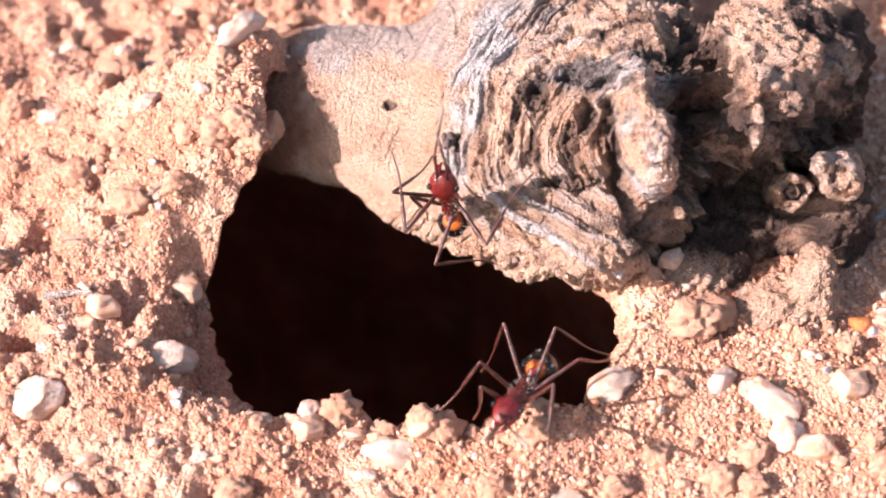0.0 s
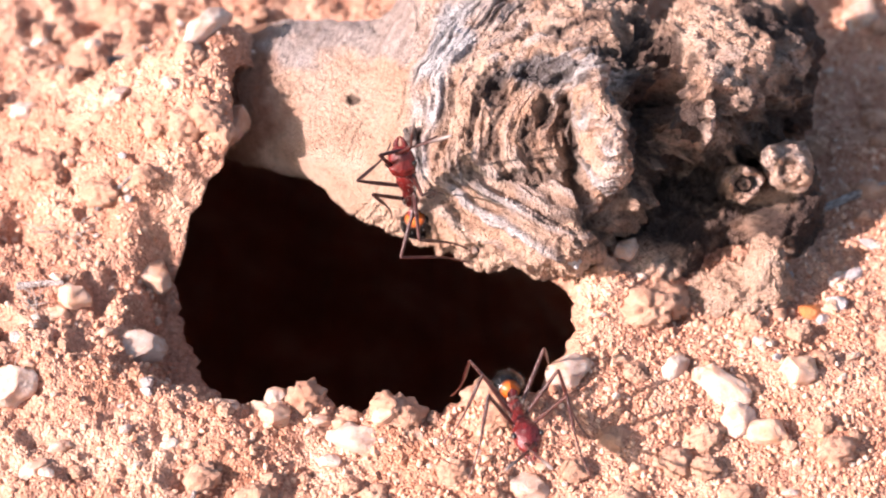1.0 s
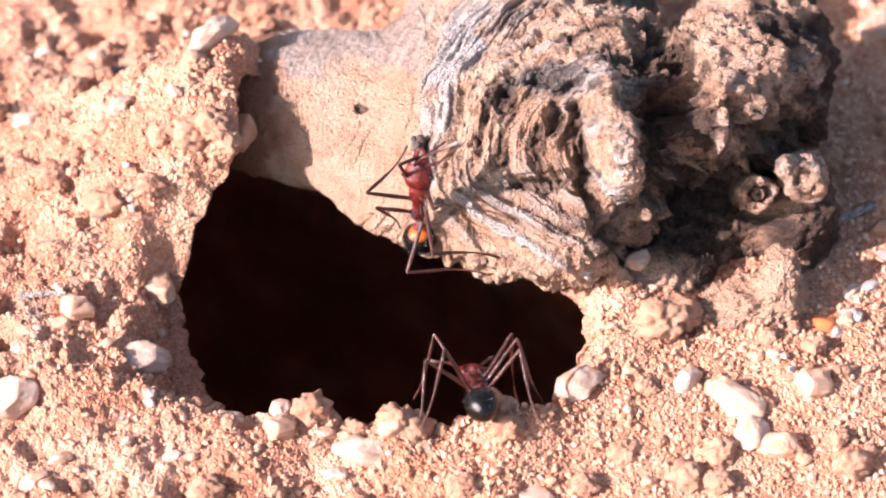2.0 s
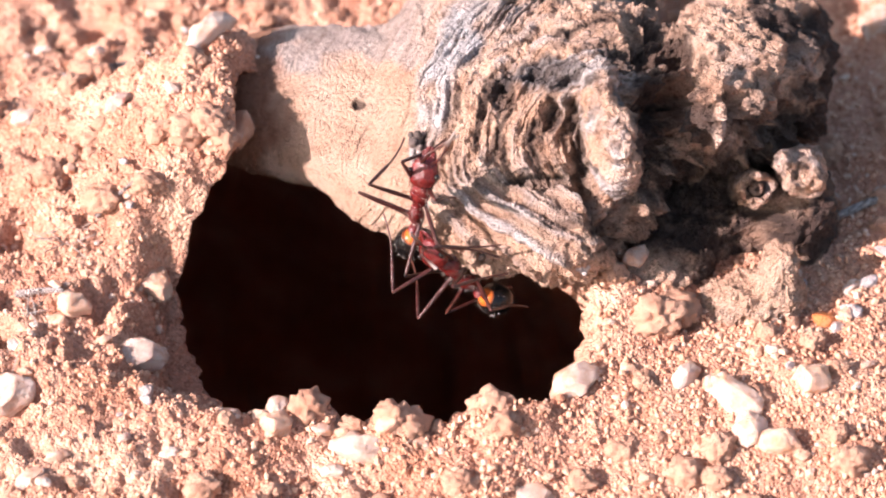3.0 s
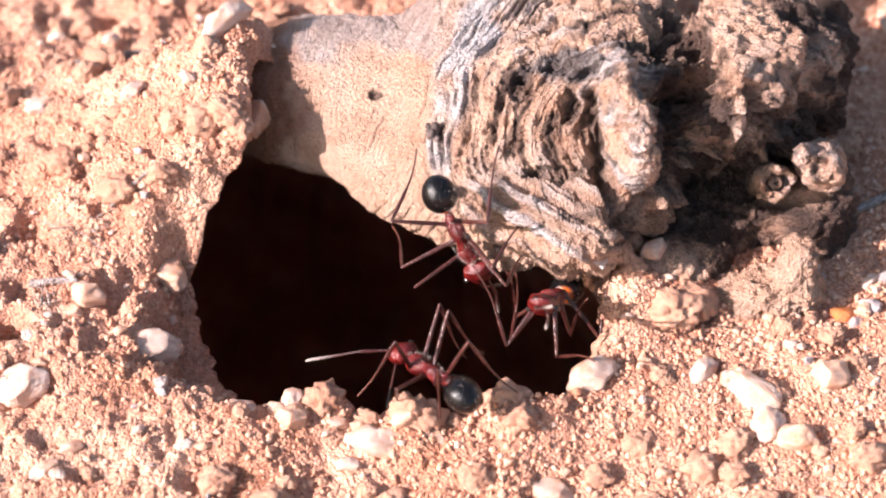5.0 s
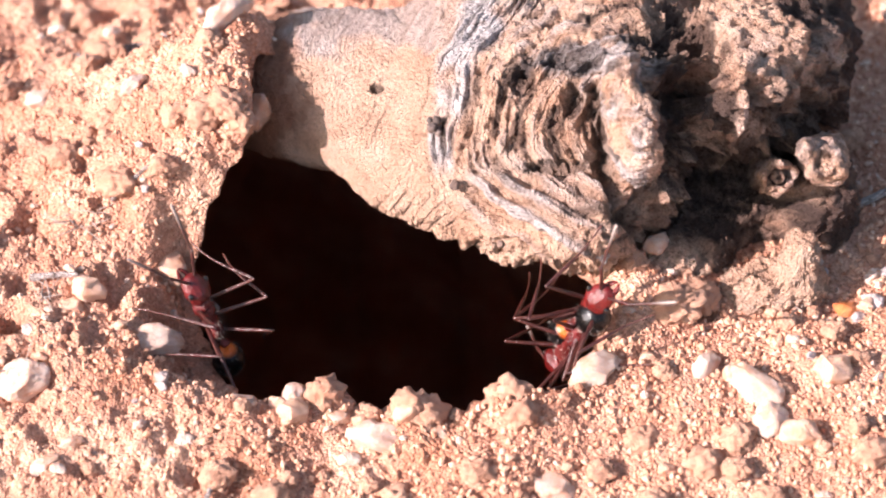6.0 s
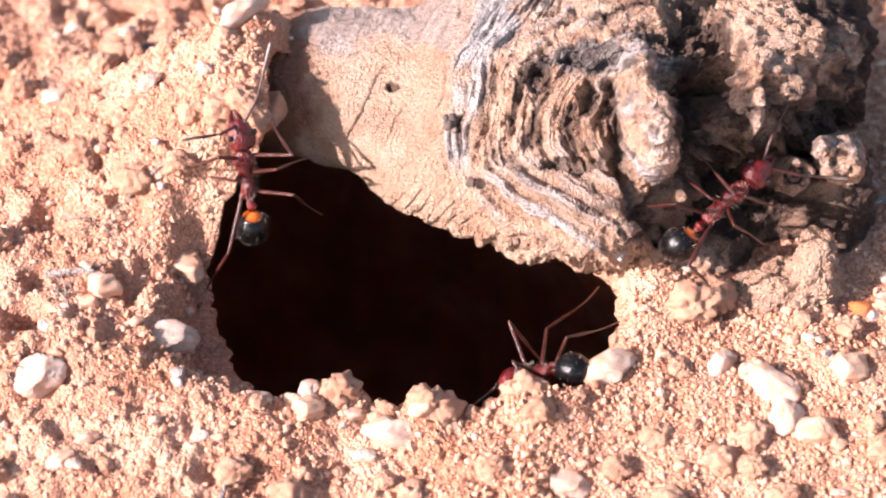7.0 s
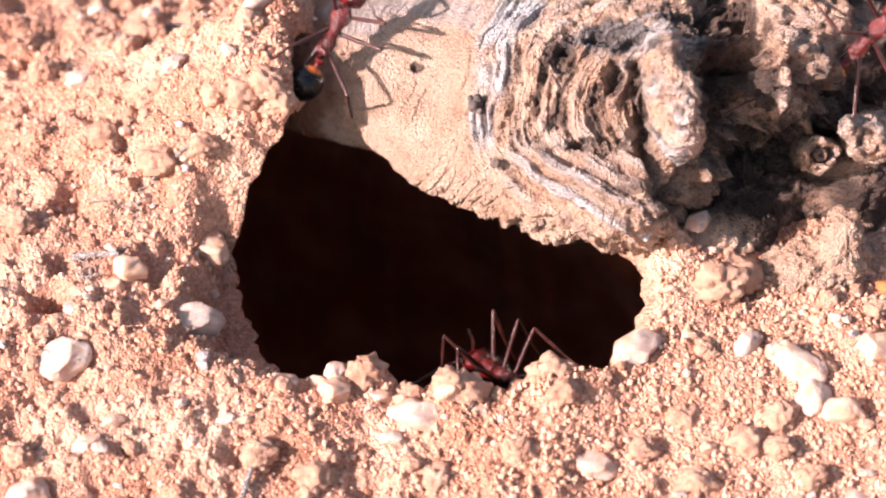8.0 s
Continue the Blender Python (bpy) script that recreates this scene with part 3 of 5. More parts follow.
def strew(name, shapes, places, label, category, group, seed, sink=0.8, squat=0.78):
    rnd = random.Random(seed)
    for i, (x, y, r) in enumerate(places):
        ob = new(name, shapes[i % len(shapes)])
        k = r * MM * 1.2
        ob.location = (x * MM, y * MM, (height(x, y) + r * (squat - sink)) * MM)
        ob.scale = (k * rnd.uniform(0.9, 1.15), k * rnd.uniform(0.8, 1.0), k * squat)
        ob.rotation_euler = (rnd.uniform(-0.35, 0.35), rnd.uniform(-0.35, 0.35), rnd.uniform(-0.75, 0.75))
        tagged(ob, label, category, group)


QUARTZ_SHAPES = [hull("quartz_pebble", 10 + i, QUARTZ, (1.15, 0.9, 0.9), 20 + 2 * i) for i in range(6)]
AMBER_SHAPES = [hull("amber_pebble", 30 + i, AMBER, (1.05, 0.95, 0.9), 20 + i) for i in range(4)]
CLOD_SHAPES = [lumpy("soil_clod", 50 + i, CLOD) for i in range(6)]
GREY_SHAPES = [hull("grey_pebble", 70 + i, GREYSTONE, (1.1, 0.9, 0.8), 15 + i) for i in range(3)]
strew("quartz_pebble", QUARTZ_SHAPES, [
    (-18.3, 12.9, 1.58), (-25.4, 8.9, 0.83), (-33.5, 23.1, 0.5), (-23.1, -9.4, 1.58), (-16.3, -14.5, 0.83), (-12.9, -14.1, 0.79),
    (-6.8, -17.7, 1.66), (-8.8, -19.0, 0.75), (-33.0, 11.8, 1.08), (5.0, -20.9, 1.16), (19.3, -13.7, 1.66), (20.0, -16.1, 1.16),
    (15.9, -12.1, 1.12), (8.0, -12.6, 1.41), (23.2, -23.5, 1.25), (-31.5, -14.2, 1.66), (33.6, 26.0, 1.4),
    (-20.1, -18.3, 0.62), (-27.6, -18.7, 0.62), (-29.4, -20.3, 0.83), (-2.8, -17.2, 0.71), (-9.6, -15.9, 0.58),
    (-22.0, -5.3, 0.42), (-33.1, -23.6, 1.33), (28.5, -3.1, 0.66), (-19.3, 10.7, 0.58), (32.0, 6.9, 0.58),
], "white quartz pebble with dusty faces on sandy soil", "pebble", "larger pebbles", 119)
strew("amber_pebble", AMBER_SHAPES, [
    (-27.6, -6.2, 1.16), (-12.7, -15.8, 1.12), (-4.8, -16.4, 1.12), (21.9, -16.9, 1.49), (-13.9, -14.7, 0.58), (24.6, -12.8, 1.41),
    (-22.5, -2.0, 1.41), (-25.3, -9.0, 0.58), (27.8, -6.1, 0.71), (16.2, -10.9, 0.58), (-29.1, -7.3, 0.91), (-18.7, -18.4, 0.42),
    (11.9, -11.2, 0.62),
], "smooth amber pebble half sunk in sandy soil", "pebble", "larger pebbles", 97)
strew("soil_clod", CLOD_SHAPES, [
    (3.0, -16.8, 0.95), (15.6, -19.2, 1.08), (17.8, -17.4, 0.91), (8.3, -19.7, 0.83), (11.2, -17.2, 0.83), (13.9, -6.8, 1.58),
    (15.6, -5.8, 1.25), (-18.0, 4.8, 1.08), (-19.5, 4.9, 1.08), (-17.0, 4.0, 0.9), (-21.9, 5.4, 0.91), (-28.6, 16.8, 1.25),
    (-31.6, 25.4, 1.25), (-30.2, 4.7, 1.0), (-26.1, 1.7, 1.08), (-22.7, 1.8, 0.91), (20.7, -13.6, 0.83), (26.4, -11.6, 0.66),
    (-13.8, -22.1, 1.08), (-5.5, -22.1, 1.0), (-0.1, -20.4, 0.83), (12.0, -22.1, 0.91), (19.6, -21.7, 0.91), (27.0, -18.5, 1.0),
], "crumbly reddish clod of soil on the ground", "clod", "clods strewn on the ground", 99)


# stones and clods that stick out of the burrow's edge
def set_in_edge(name, shapes, angles, label, category, group, seed, deep=0.2):
    rnd = random.Random(seed)
    for i, deg in enumerate(angles):
        a = radians(deg + rnd.uniform(-3, 3))
        r = float(rim(np.array([a]))[0]) + rnd.uniform(-0.35, 0.25)
        x, y = MOUTH[0] + r * math.cos(a), MOUTH[1] + r * math.sin(a)
        ob = new(name, shapes[(i * 5 + 2) % len(shapes)])
        ob.location = (x * MM, y * MM, (height(x, y) - deep - rnd.uniform(0.0, 1.8)) * MM)
        k = rnd.uniform(0.5, 1.5) * MM
        ob.scale, ob.rotation_euler = (k, k * 0.9, k * 0.85), (rnd.uniform(0, 3), rnd.uniform(0, 3), rnd.uniform(0, 6))
        tagged(ob, label, category, group)


set_in_edge("soil_clod", CLOD_SHAPES, range(190, 246, 8), "crumbly clod set in the burrow's edge", "clod", "clods in the burrow's edge", 31, 1.1)
set_in_edge("soil_clod", CLOD_SHAPES, (-112, -100, -88, -80, -70, -62, -55, -44, -36, -26, -16), "crumbly clod set in the burrow's edge", "clod", "clods in the burrow's edge", 32)
set_in_edge("quartz_pebble", QUARTZ_SHAPES, (193, 207), "pale pebble set in the burrow's edge", "pebble", "pebbles in the burrow's edge", 33)


# small stray stones and clods, up to a millimetre
def scatter(n, seed, low, high, reach=(-38, 38, -30, 30)):
    rnd = random.Random(seed)
    out = []
    while len(out) < n:
        x, y = rnd.uniform(*reach[:2]), rnd.uniform(*reach[2:])
        dx, dy = x - MOUTH[0], y - MOUTH[1]
        r = low + (high - low) * rnd.random() ** 2.2
        if math.hypot(dx, dy) < float(rim(np.array([math.atan2(dy, dx)]))[0]) + 0.8 * r:
            continue
        if -15 < x < 27 and -3 < y < 24:
            continue
        out.append((x, y, r))
    return out


strew("soil_clod", CLOD_SHAPES, scatter(130, 5, 0.35, 0.95), "crumbly reddish clod of soil on the ground", "clod", "clods strewn on the ground", 6, 0.5)
strew("quartz_pebble", QUARTZ_SHAPES, scatter(60, 7, 0.25, 0.55), "small white quartz pebble on sandy soil", "pebble", "pebbles strewn on the ground", 8, 0.3)
strew("amber_pebble", AMBER_SHAPES, scatter(50, 9, 0.25, 0.6), "small amber pebble on sandy soil", "pebble", "pebbles strewn on the ground", 10, 0.3)
strew("grey_pebble", GREY_SHAPES, scatter(24, 11, 0.25, 0.6), "small grey stone on sandy soil", "pebble", "pebbles strewn on the ground", 12, 0.3)


def build_grains():
    """Loose sand: many small faceted grains in one mesh."""
    rng = np.random.default_rng(4)
    t = (1 + 5 ** 0.5) / 2
    v0 = np.array([(-1, t, 0), (1, t, 0), (-1, -t, 0), (1, -t, 0), (0, -1, t), (0, 1, t), (0, -1, -t), (0, 1, -t), (t, 0, -1), (t, 0, 1), (-t, 0, -1), (-t, 0, 1)]) / math.hypot(1, t)
    f0 = np.array([f for f in ((i, j, k) for i in range(12) for j in range(12) for k in range(12)) if f[0] < f[1] and f[0] < f[2]
                   and all(abs(np.linalg.norm(v0[a] - v0[b]) - 2 / math.hypot(1, t)) < 0.01 for a, b in ((f[0], f[1]), (f[1], f[2]), (f[2], f[0])))
                   and np.dot(np.cross(v0[f[1]] - v0[f[0]], v0[f[2]] - v0[f[0]]), v0[f[0]]) > 0])
    n = 70000
    x, y = rng.uniform(-40, 40, n), rng.uniform(-32, 34, n)
    dx, dy = x - MOUTH[0], y - MOUTH[1]
    r = 0.06 + 0.22 * rng.random(n) ** 3.6
    dense = 0.55 + 0.45 * np.clip(x / 25, -1, 1) + 0.5 * vnoise(xyz(x, y), 6.0, 201)
    keep = (np.hypot(dx, dy) > rim(np.arctan2(dy, dx)) + 0.1) & (rng.random(n) < np.clip(dense + 0.25, 0.25, 1))
    x, y, r = x[keep], y[keep], r[keep]
    z = lay(x, y) + r * 0.25
    n = len(x)
    wob = 1 + 0.28 * (rng.random((n, len(v0), 1)) - 0.5) * 2
    sc = r[:, None, None] * rng.uniform(0.75, 1.2, (n, 1, 3))
    v = v0[None] * wob * sc + np.stack([x, y, z], 1)[:, None, :]
    f = f0[None] + (np.arange(n) * len(v0))[:, None, None]
    me = mesh_of("sand_grains", v.reshape(-1, 3), f.reshape(-1, 3), GRAINS, smooth=False)
    tagged(new("sand_grains", me), "loose coarse reddish sand grains", "sand", kind="stuff")


build_grains()


# ---- turned shapes along x: bodies, limbs, twigs ----
def spindle(name, profile, mat, rings=22, seg=18, bend=None, flat=1.0, rough=0.0, seed=0):
    """profile: (x, radius) pairs in millimetres, rounded between; bend(x) gives (y, z)."""
    xs = [p[0] for p in profile]
    t = np.linspace(0, len(profile) - 1, rings)
    x = np.interp(t, range(len(profile)), xs)
    r = np.zeros(rings)
    for s in np.linspace(-0.35, 0.35, 5):
        r += np.interp(np.clip(t + s, 0, len(profile) - 1), range(len(profile)), [p[1] for p in profile]) / 5
    r[0], r[-1] = profile[0][1] * 0.2, profile[-1][1] * 0.2
    a = np.linspace(0, 2 * math.pi, seg, endpoint=False)
    off = np.array([bend(v) if bend else (0, 0) for v in x])
    v = np.stack([np.repeat(x[:, None], seg, 1), off[:, :1] + r[:, None] * np.cos(a), off[:, 1:] + r[:, None] * np.sin(a) * flat], -1).reshape(-1, 3)
    if rough:
        v = v + rough * np.stack([vnoise(v, 0.35, seed + i) for i in range(3)], 1)
    return mesh_of(name, v, grid_faces(rings, seg, True)[:, ::-1].copy(), mat)


# broken twig stubs and a pale splinter on the stump
HOLLOW_STUB = [(-3.0, 1.2), (-1.5, 1.1), (0.0, 1.03), (0.5, 1.0), (0.85, 0.97), (1.0, 0.86), (0.97, 0.70), (0.80, 0.58), (0.55, 0.50), (0.50, 0.40), (0.72, 0.30), (0.62, 0.15), (0.5, 0.02)]
SOLID_STUB = [(-3.0, 1.0), (-1.5, 0.95), (0.0, 1.0), (0.4, 1.02), (0.68, 0.92), (0.88, 0.74), (1.0, 0.52), (1.08, 0.28), (1.1, 0.02)]


def stub_mesh(seed, r, length, prof):
    """A short broken twig: bark wall, worn rim, crumbling pith."""
    seg = 40
    k = np.interp(np.linspace(0, len(prof) - 1, 40), range(len(prof)), [q[0] for q in prof])
    w = np.interp(np.linspace(0, len(prof) - 1, 40), range(len(prof)), [q[1] for q in prof])
    a = np.linspace(0, 2 * math.pi, seg, endpoint=False)
    v = np.stack([w[:, None] * np.cos(a) * r, w[:, None] * np.sin(a) * r, np.repeat(k[:, None], seg, 1) * length], -1).reshape(-1, 3)
    v = v + 0.24 * r * np.stack([vnoise(v, 0.9 * r, seed + i) for i in range(3)], 1)
    v = v + 0.14 * r * np.stack([vnoise(v, 0.28 * r, seed + 9 + i) for i in range(3)], 1)
    ends = np.repeat(np.clip((k - 0.2) / 0.6, 0, 1), seg)
    v[:, 2] += ends * length * (0.30 * vnoise(v * np.array([1, 1, 0.0]), 0.7 * r, seed + 21) + 0.16 * vnoise(v * np.array([1, 1, 0.0]), 0.25 * r, seed + 23))
    me = mesh_of("stub", v, grid_faces(40, seg, True)[:, ::-1].copy(), WOOD)
    depth = np.repeat(k, seg)
    ring = np.repeat(w, seg)
    paint(me, "grey", 0.2 + 0.4 * vnoise(v, 1.0, seed))
    # shade painted on the stub: its hollow, its base and patches of bark
    paint(me, "char_shade", np.where((ring < 0.62) & (depth < 0.58) & (depth > 0), 0.7, np.clip(np.clip(-depth * 0.4, 0, 0.8) + 0.5 * vnoise(v, 0.6, seed + 5) + 0.1, 0, 0.85)))
    paint(me, "fibre", 0.6 + 0.4 * vnoise(v, 0.3, seed + 3))
    return me


def add_stub(seed, r, length, prof, place, aim, label):
    ob = part("stub", stub_mesh(seed, r, length, prof), STUMP, label)
    turn = Vector(aim).to_track_quat("Z", "Y").to_matrix().to_4x4()
    ob.matrix_basis = STUMP.matrix_basis.inverted() @ Matrix.Translation(Vector(place) * MM) @ turn
    return ob


add_stub(3, 1.2, 2.2, HOLLOW_STUB, (21.2, 1.0, 6.0), (0.05, -0.75, 0.65), "hollow broken twig stub with shade painted in its hollow")
add_stub(8, 1.75, 2.4, SOLID_STUB, (24.7, 1.8, 6.8), (-0.15, -0.75, 0.65), "thick crumbling tan twig stub")
add_stub(14, 0.9, 1.6, SOLID_STUB, (23.5, 1.5, 8.0), (-0.3, -0.7, 0.7), "split crumbling side of a twig stub")


def splinter():
    """The pale broken tip at the stump's lower edge."""
    me = spindle("splinter", [(-2.2, 0.9), (-1.0, 1.05), (0.0, 0.9), (0.8, 0.65), (1.4, 0.2)], WOOD, 40, 24, None, 0.7, 0.22, 77)
    n = len(me.vertices)
    paint(me, "grey", np.full(n, 0.85))
    paint(me, "char_shade", np.zeros(n))
    paint(me, "fibre", np.linspace(0.75, 1.0, n))
    ob = part("splinter", me, STUMP, "pale silvery splinter tip")
    ob.matrix_basis = STUMP.matrix_basis.inverted() @ Matrix.Translation(Vector((8.3, -5.5, 5.6)) * MM) @ Vector((0.30, -0.45, -0.80)).to_track_quat("X", "Z").to_matrix().to_4x4()


splinter()


def twig(name, a, b, r, seed, label):
    """A thin dry twig lying between two places on the ground."""
    a, b = Vector(a), Vector(b)
    L = (b - a).length
    me = spindle(name, [(0, r * 1.25), (L * 0.08, r * 1.3), (L * 0.15, r * 0.95), (L * 0.6, r), (L * 0.93, r * 0.8), (L, r * 0.6)], WOOD, 40, 14, lambda x: (0.05 * L * math.sin(2.4 * x / L), 0), 1.0, 0.10 * r, seed)
    n = len(me.vertices)
    paint(me, "grey", np.full(n, 0.8))
    paint(me, "char_shade", np.full(n, 0.15))
    paint(me, "fibre", np.random.default_rng(seed).uniform(0.3, 0.9, n))
    ob = new(name, me)
    ob.matrix_basis = Matrix.Translation(a * MM) @ (b - a).to_track_quat("X", "Z").to_matrix().to_4x4()
    tagged(ob, label, "twig")


def rest(x, y, up):
    return (x, y, height(x, y) + up)


twig("twig", rest(27.2, 3.6, 0.45), rest(33.5, 6.2, 0.55), 0.32, 5, "short dry grey twig lying beside the stump")
twig("twig", rest(-32.0, -4.6, 0.4), rest(-28.4, -5.6, 0.4), 0.24, 15, "short dry grey twig on the soil")
twig("straw", rest(-29.6, 17.6, 0.5), rest(-25.2, 18.4, 0.5), 0.34, 25, "flat piece of dry straw on the soil")
twig("straw", rest(-26.5, 0.6, 0.5), rest(-23.6, 1.6, 0.6), 0.16, 35, "thin dry straw on the soil")
twig("straw", rest(-18.6, -25.0, 0.3), rest(-17.8, -21.5, 0.5), 0.22, 45, "dark dry straw standing in the soil")


def debris(x, y, z, r, seed):
    """A dark crumb of bark lying on the wood."""
    ob = new("bark_crumb", lumpy("bark_crumb", seed, DARK, 3))
    ob.location, ob.scale = (x * MM, y * MM, z * MM), (r * MM, r * MM, r * MM)
    tagged(ob, "dark crumb of bark lying on the root", "bark", "bark crumbs")


DARK = stone_material("dark_bark", (0.05, 0.035, 0.03), (0.20, 0.15, 0.13), 0.8, 0.25)
for crumb_at in ((-3.3, 1.7, 9.8, 0.36, 11), (-3.0, 2.2, 10.1, 0.30, 12), (-2.9, 1.5, 9.6, 0.24, 13), (-3.5, 2.2, 10.1, 0.2, 14), (-1.7, -1.6, 7.4, 0.35, 3), (0.6, -3.3, 4.9, 0.30, 4), (1.6, -4.0, 4.0, 0.26, 5)):
    debris(*crumb_at)



def lodged(name, me, x, y, z, sizes, turn, label):
    """A stone stuck fast at a height of its own."""
    ob = new(name, me)
    ob.location, ob.scale, ob.rotation_euler = (x * MM, y * MM, z * MM), [k * MM for k in sizes], turn
    tagged(ob, label, "pebble", "larger pebbles")


lodged("amber_pebble", AMBER_SHAPES[3], -16.5, 8.0, 5.4, (1.25, 1.3, 1.8), (0.3, 0.0, 1.4), "milky pebble lodged in the crumbling bank of soil")
lodged("quartz_pebble", QUARTZ_SHAPES[2], 12.7, -3.0, 3.1, (1.15, 0.9, 1.0), (0.4, 0.1, 0.9), "white quartz pebble wedged against the foot of the stump")
ORANGE = stone_material("orange_stone", (0.50, 0.13, 0.03), (0.66, 0.22, 0.06), 0.5, 0.25)
strew("orange_pebble", [hull("orange_pebble", 91, ORANGE, (1.1, 0.95, 0.9), 22)], [(26.3, -6.2, 0.85)], "bright orange pebble beside the stump", "pebble", "larger pebbles", 92)
strew("grey_pebble", GREY_SHAPES, [(28.2, -5.6, 0.75), (25.0, -2.2, 0.5), (29.6, -2.6, 0.7), (27.0, -7.2, 0.5), (31.2, 0.4, 0.6)], "dusty grey pebble in the stump's shade", "pebble", "larger pebbles", 93)


def tuft(x, y, n, spread, seed):
    """A few dry plant fibres lying crosswise on the soil."""
    rnd = random.Random(seed)
    ob = tagged(new("dry_fibres"), "small tangle of dry grey plant fibres on soil", "plant fibre", "tangles of fibres")
    ob.location = (x * MM, y * MM, height(x, y) * MM)
    for _ in range(n):
        L = rnd.uniform(0.7, 1.6) * spread
        me = spindle("fibre", [(0, 0.035), (L * 0.3, 0.05), (L * 0.7, 0.045), (L, 0.02)], FIBRE, 14, 6, lambda v, k=rnd.uniform(-0.15, 0.15): (k * v * v / spread, 0.1 * math.sin(v)))
        leaf = part("fibre", me, ob)
        leaf.matrix_basis = pose(rnd.uniform(-0.5, 0.5) * spread * MM, rnd.uniform(-0.5, 0.5) * spread * MM, 0.25 * MM, 0, rnd.uniform(-30, 8), rnd.uniform(0, 360))


FIBRE = stone_material("dry_fibre", (0.22, 0.17, 0.14), (0.45, 0.38, 0.33), 0.7, 0.2)
tuft(-29.0, -0.2, 16, 2.0, 3)
tuft(-30.6, -7.0, 12, 1.5, 4)
tuft(-31.4, -12.6, 12, 1.6, 5)
tuft(22.5, -6.6, 9, 1.4, 6)


# ---- ants ----
def ant_material(name, base, rough, tips=None, grain=0.00003):
    m, n, l, b = material(name)
    v = n.new("ShaderNodeTexCoord").outputs["Object"]
    fine = noise_node(n, l, v, 5200, 3, 0.6)
    cloud = noise_node(n, l, v, 900, 3, 0.6)
    dark = tuple(c * 0.45 for c in base)
    col = ramp(n, l, cloud, [(0.35, dark), (0.65, base)])
    if tips:
        lo, hi, pale = tips
        sep = n.new("ShaderNodeSeparateXYZ")
        l.new(v, sep.inputs[0])
        mr = n.new("ShaderNodeMapRange")
        mr.inputs["From Min"].default_value, mr.inputs["From Max"].default_value = lo, hi
        l.new(sep.outputs["X"], mr.inputs["Value"])
        col = mix(n, l, mr.outputs[0], col, pale)
    l.new(col, b.inputs["Base Color"])
    b.inputs["Roughness"].default_value = rough
    b.inputs["Specular IOR Level"].default_value = 0.6
    bump(n, l, b, fine, grain)
    return m


RED = ant_material("red_cuticle", (0.135, 0.008, 0.007), 0.24, None, 0.00017)
HEADRED = ant_material("head_cuticle", (0.145, 0.010, 0.009), 0.25, None, 0.00011)
LIMB = ant_material("limb_cuticle", (0.060, 0.014, 0.011), 0.30, (0.0025, 0.0055, (0.10, 0.035, 0.025)), 0.00010)
FEELER = ant_material("feeler_cuticle", (0.07, 0.025, 0.02), 0.45, (0.0018, 0.0034, (0.27, 0.22, 0.195)))
BLACK = ant_material("black_cuticle", (0.007, 0.006, 0.006), 0.18, (0.00086, 0.00108, (0.60, 0.13, 0.02)), 0.00005)
BLACK.node_tree.nodes["Principled BSDF"].inputs["Specular IOR Level"].default_value = 0.32
EYE = ant_material("eye", (0.02, 0.014, 0.012), 0.15)
BRISTLE = ant_material("bristle", (0.50, 0.42, 0.36), 0.4)

FEMUR, SHIN = 4.4, 5.9
HIPS = [(1.55, 0.42, -0.35), (0.20, 0.34, -0.30), (-1.25, 0.36, -0.30)]
FEET = [(4.4, 3.2, -2.3), (0.7, 4.6, -2.3), (-4.8, 4.2, -2.3)]


def bristles(name, centre, radii, seed, n=46):
    """Short stiff hairs standing on a rounded part."""
    rnd = random.Random(seed)
    v, f = [], []
    for _ in range(n):
        d = Vector((rnd.gauss(0, 1), rnd.gauss(0, 1), abs(rnd.gauss(0, 0.9)))).normalized()
        base = Vector((d.x * radii[0], d.y * radii[1], d.z * radii[2])) * 0.97 + Vector(centre)
        side = d.orthogonal().normalized() * 0.013
        up = d.cross(side).normalized() * 0.013
        tip = base + d * rnd.uniform(0.16, 0.30)
        i = len(v)
        v += [base + side, base - side * 0.5 + up, base - side * 0.5 - up, tip]
        f += [(i, i + 1, i + 3), (i + 1, i + 2, i + 3), (i + 2, i, i + 3)]
    return mesh_of(name, np.array([p[:] for p in v]), np.array(f), BRISTLE, smooth=False)


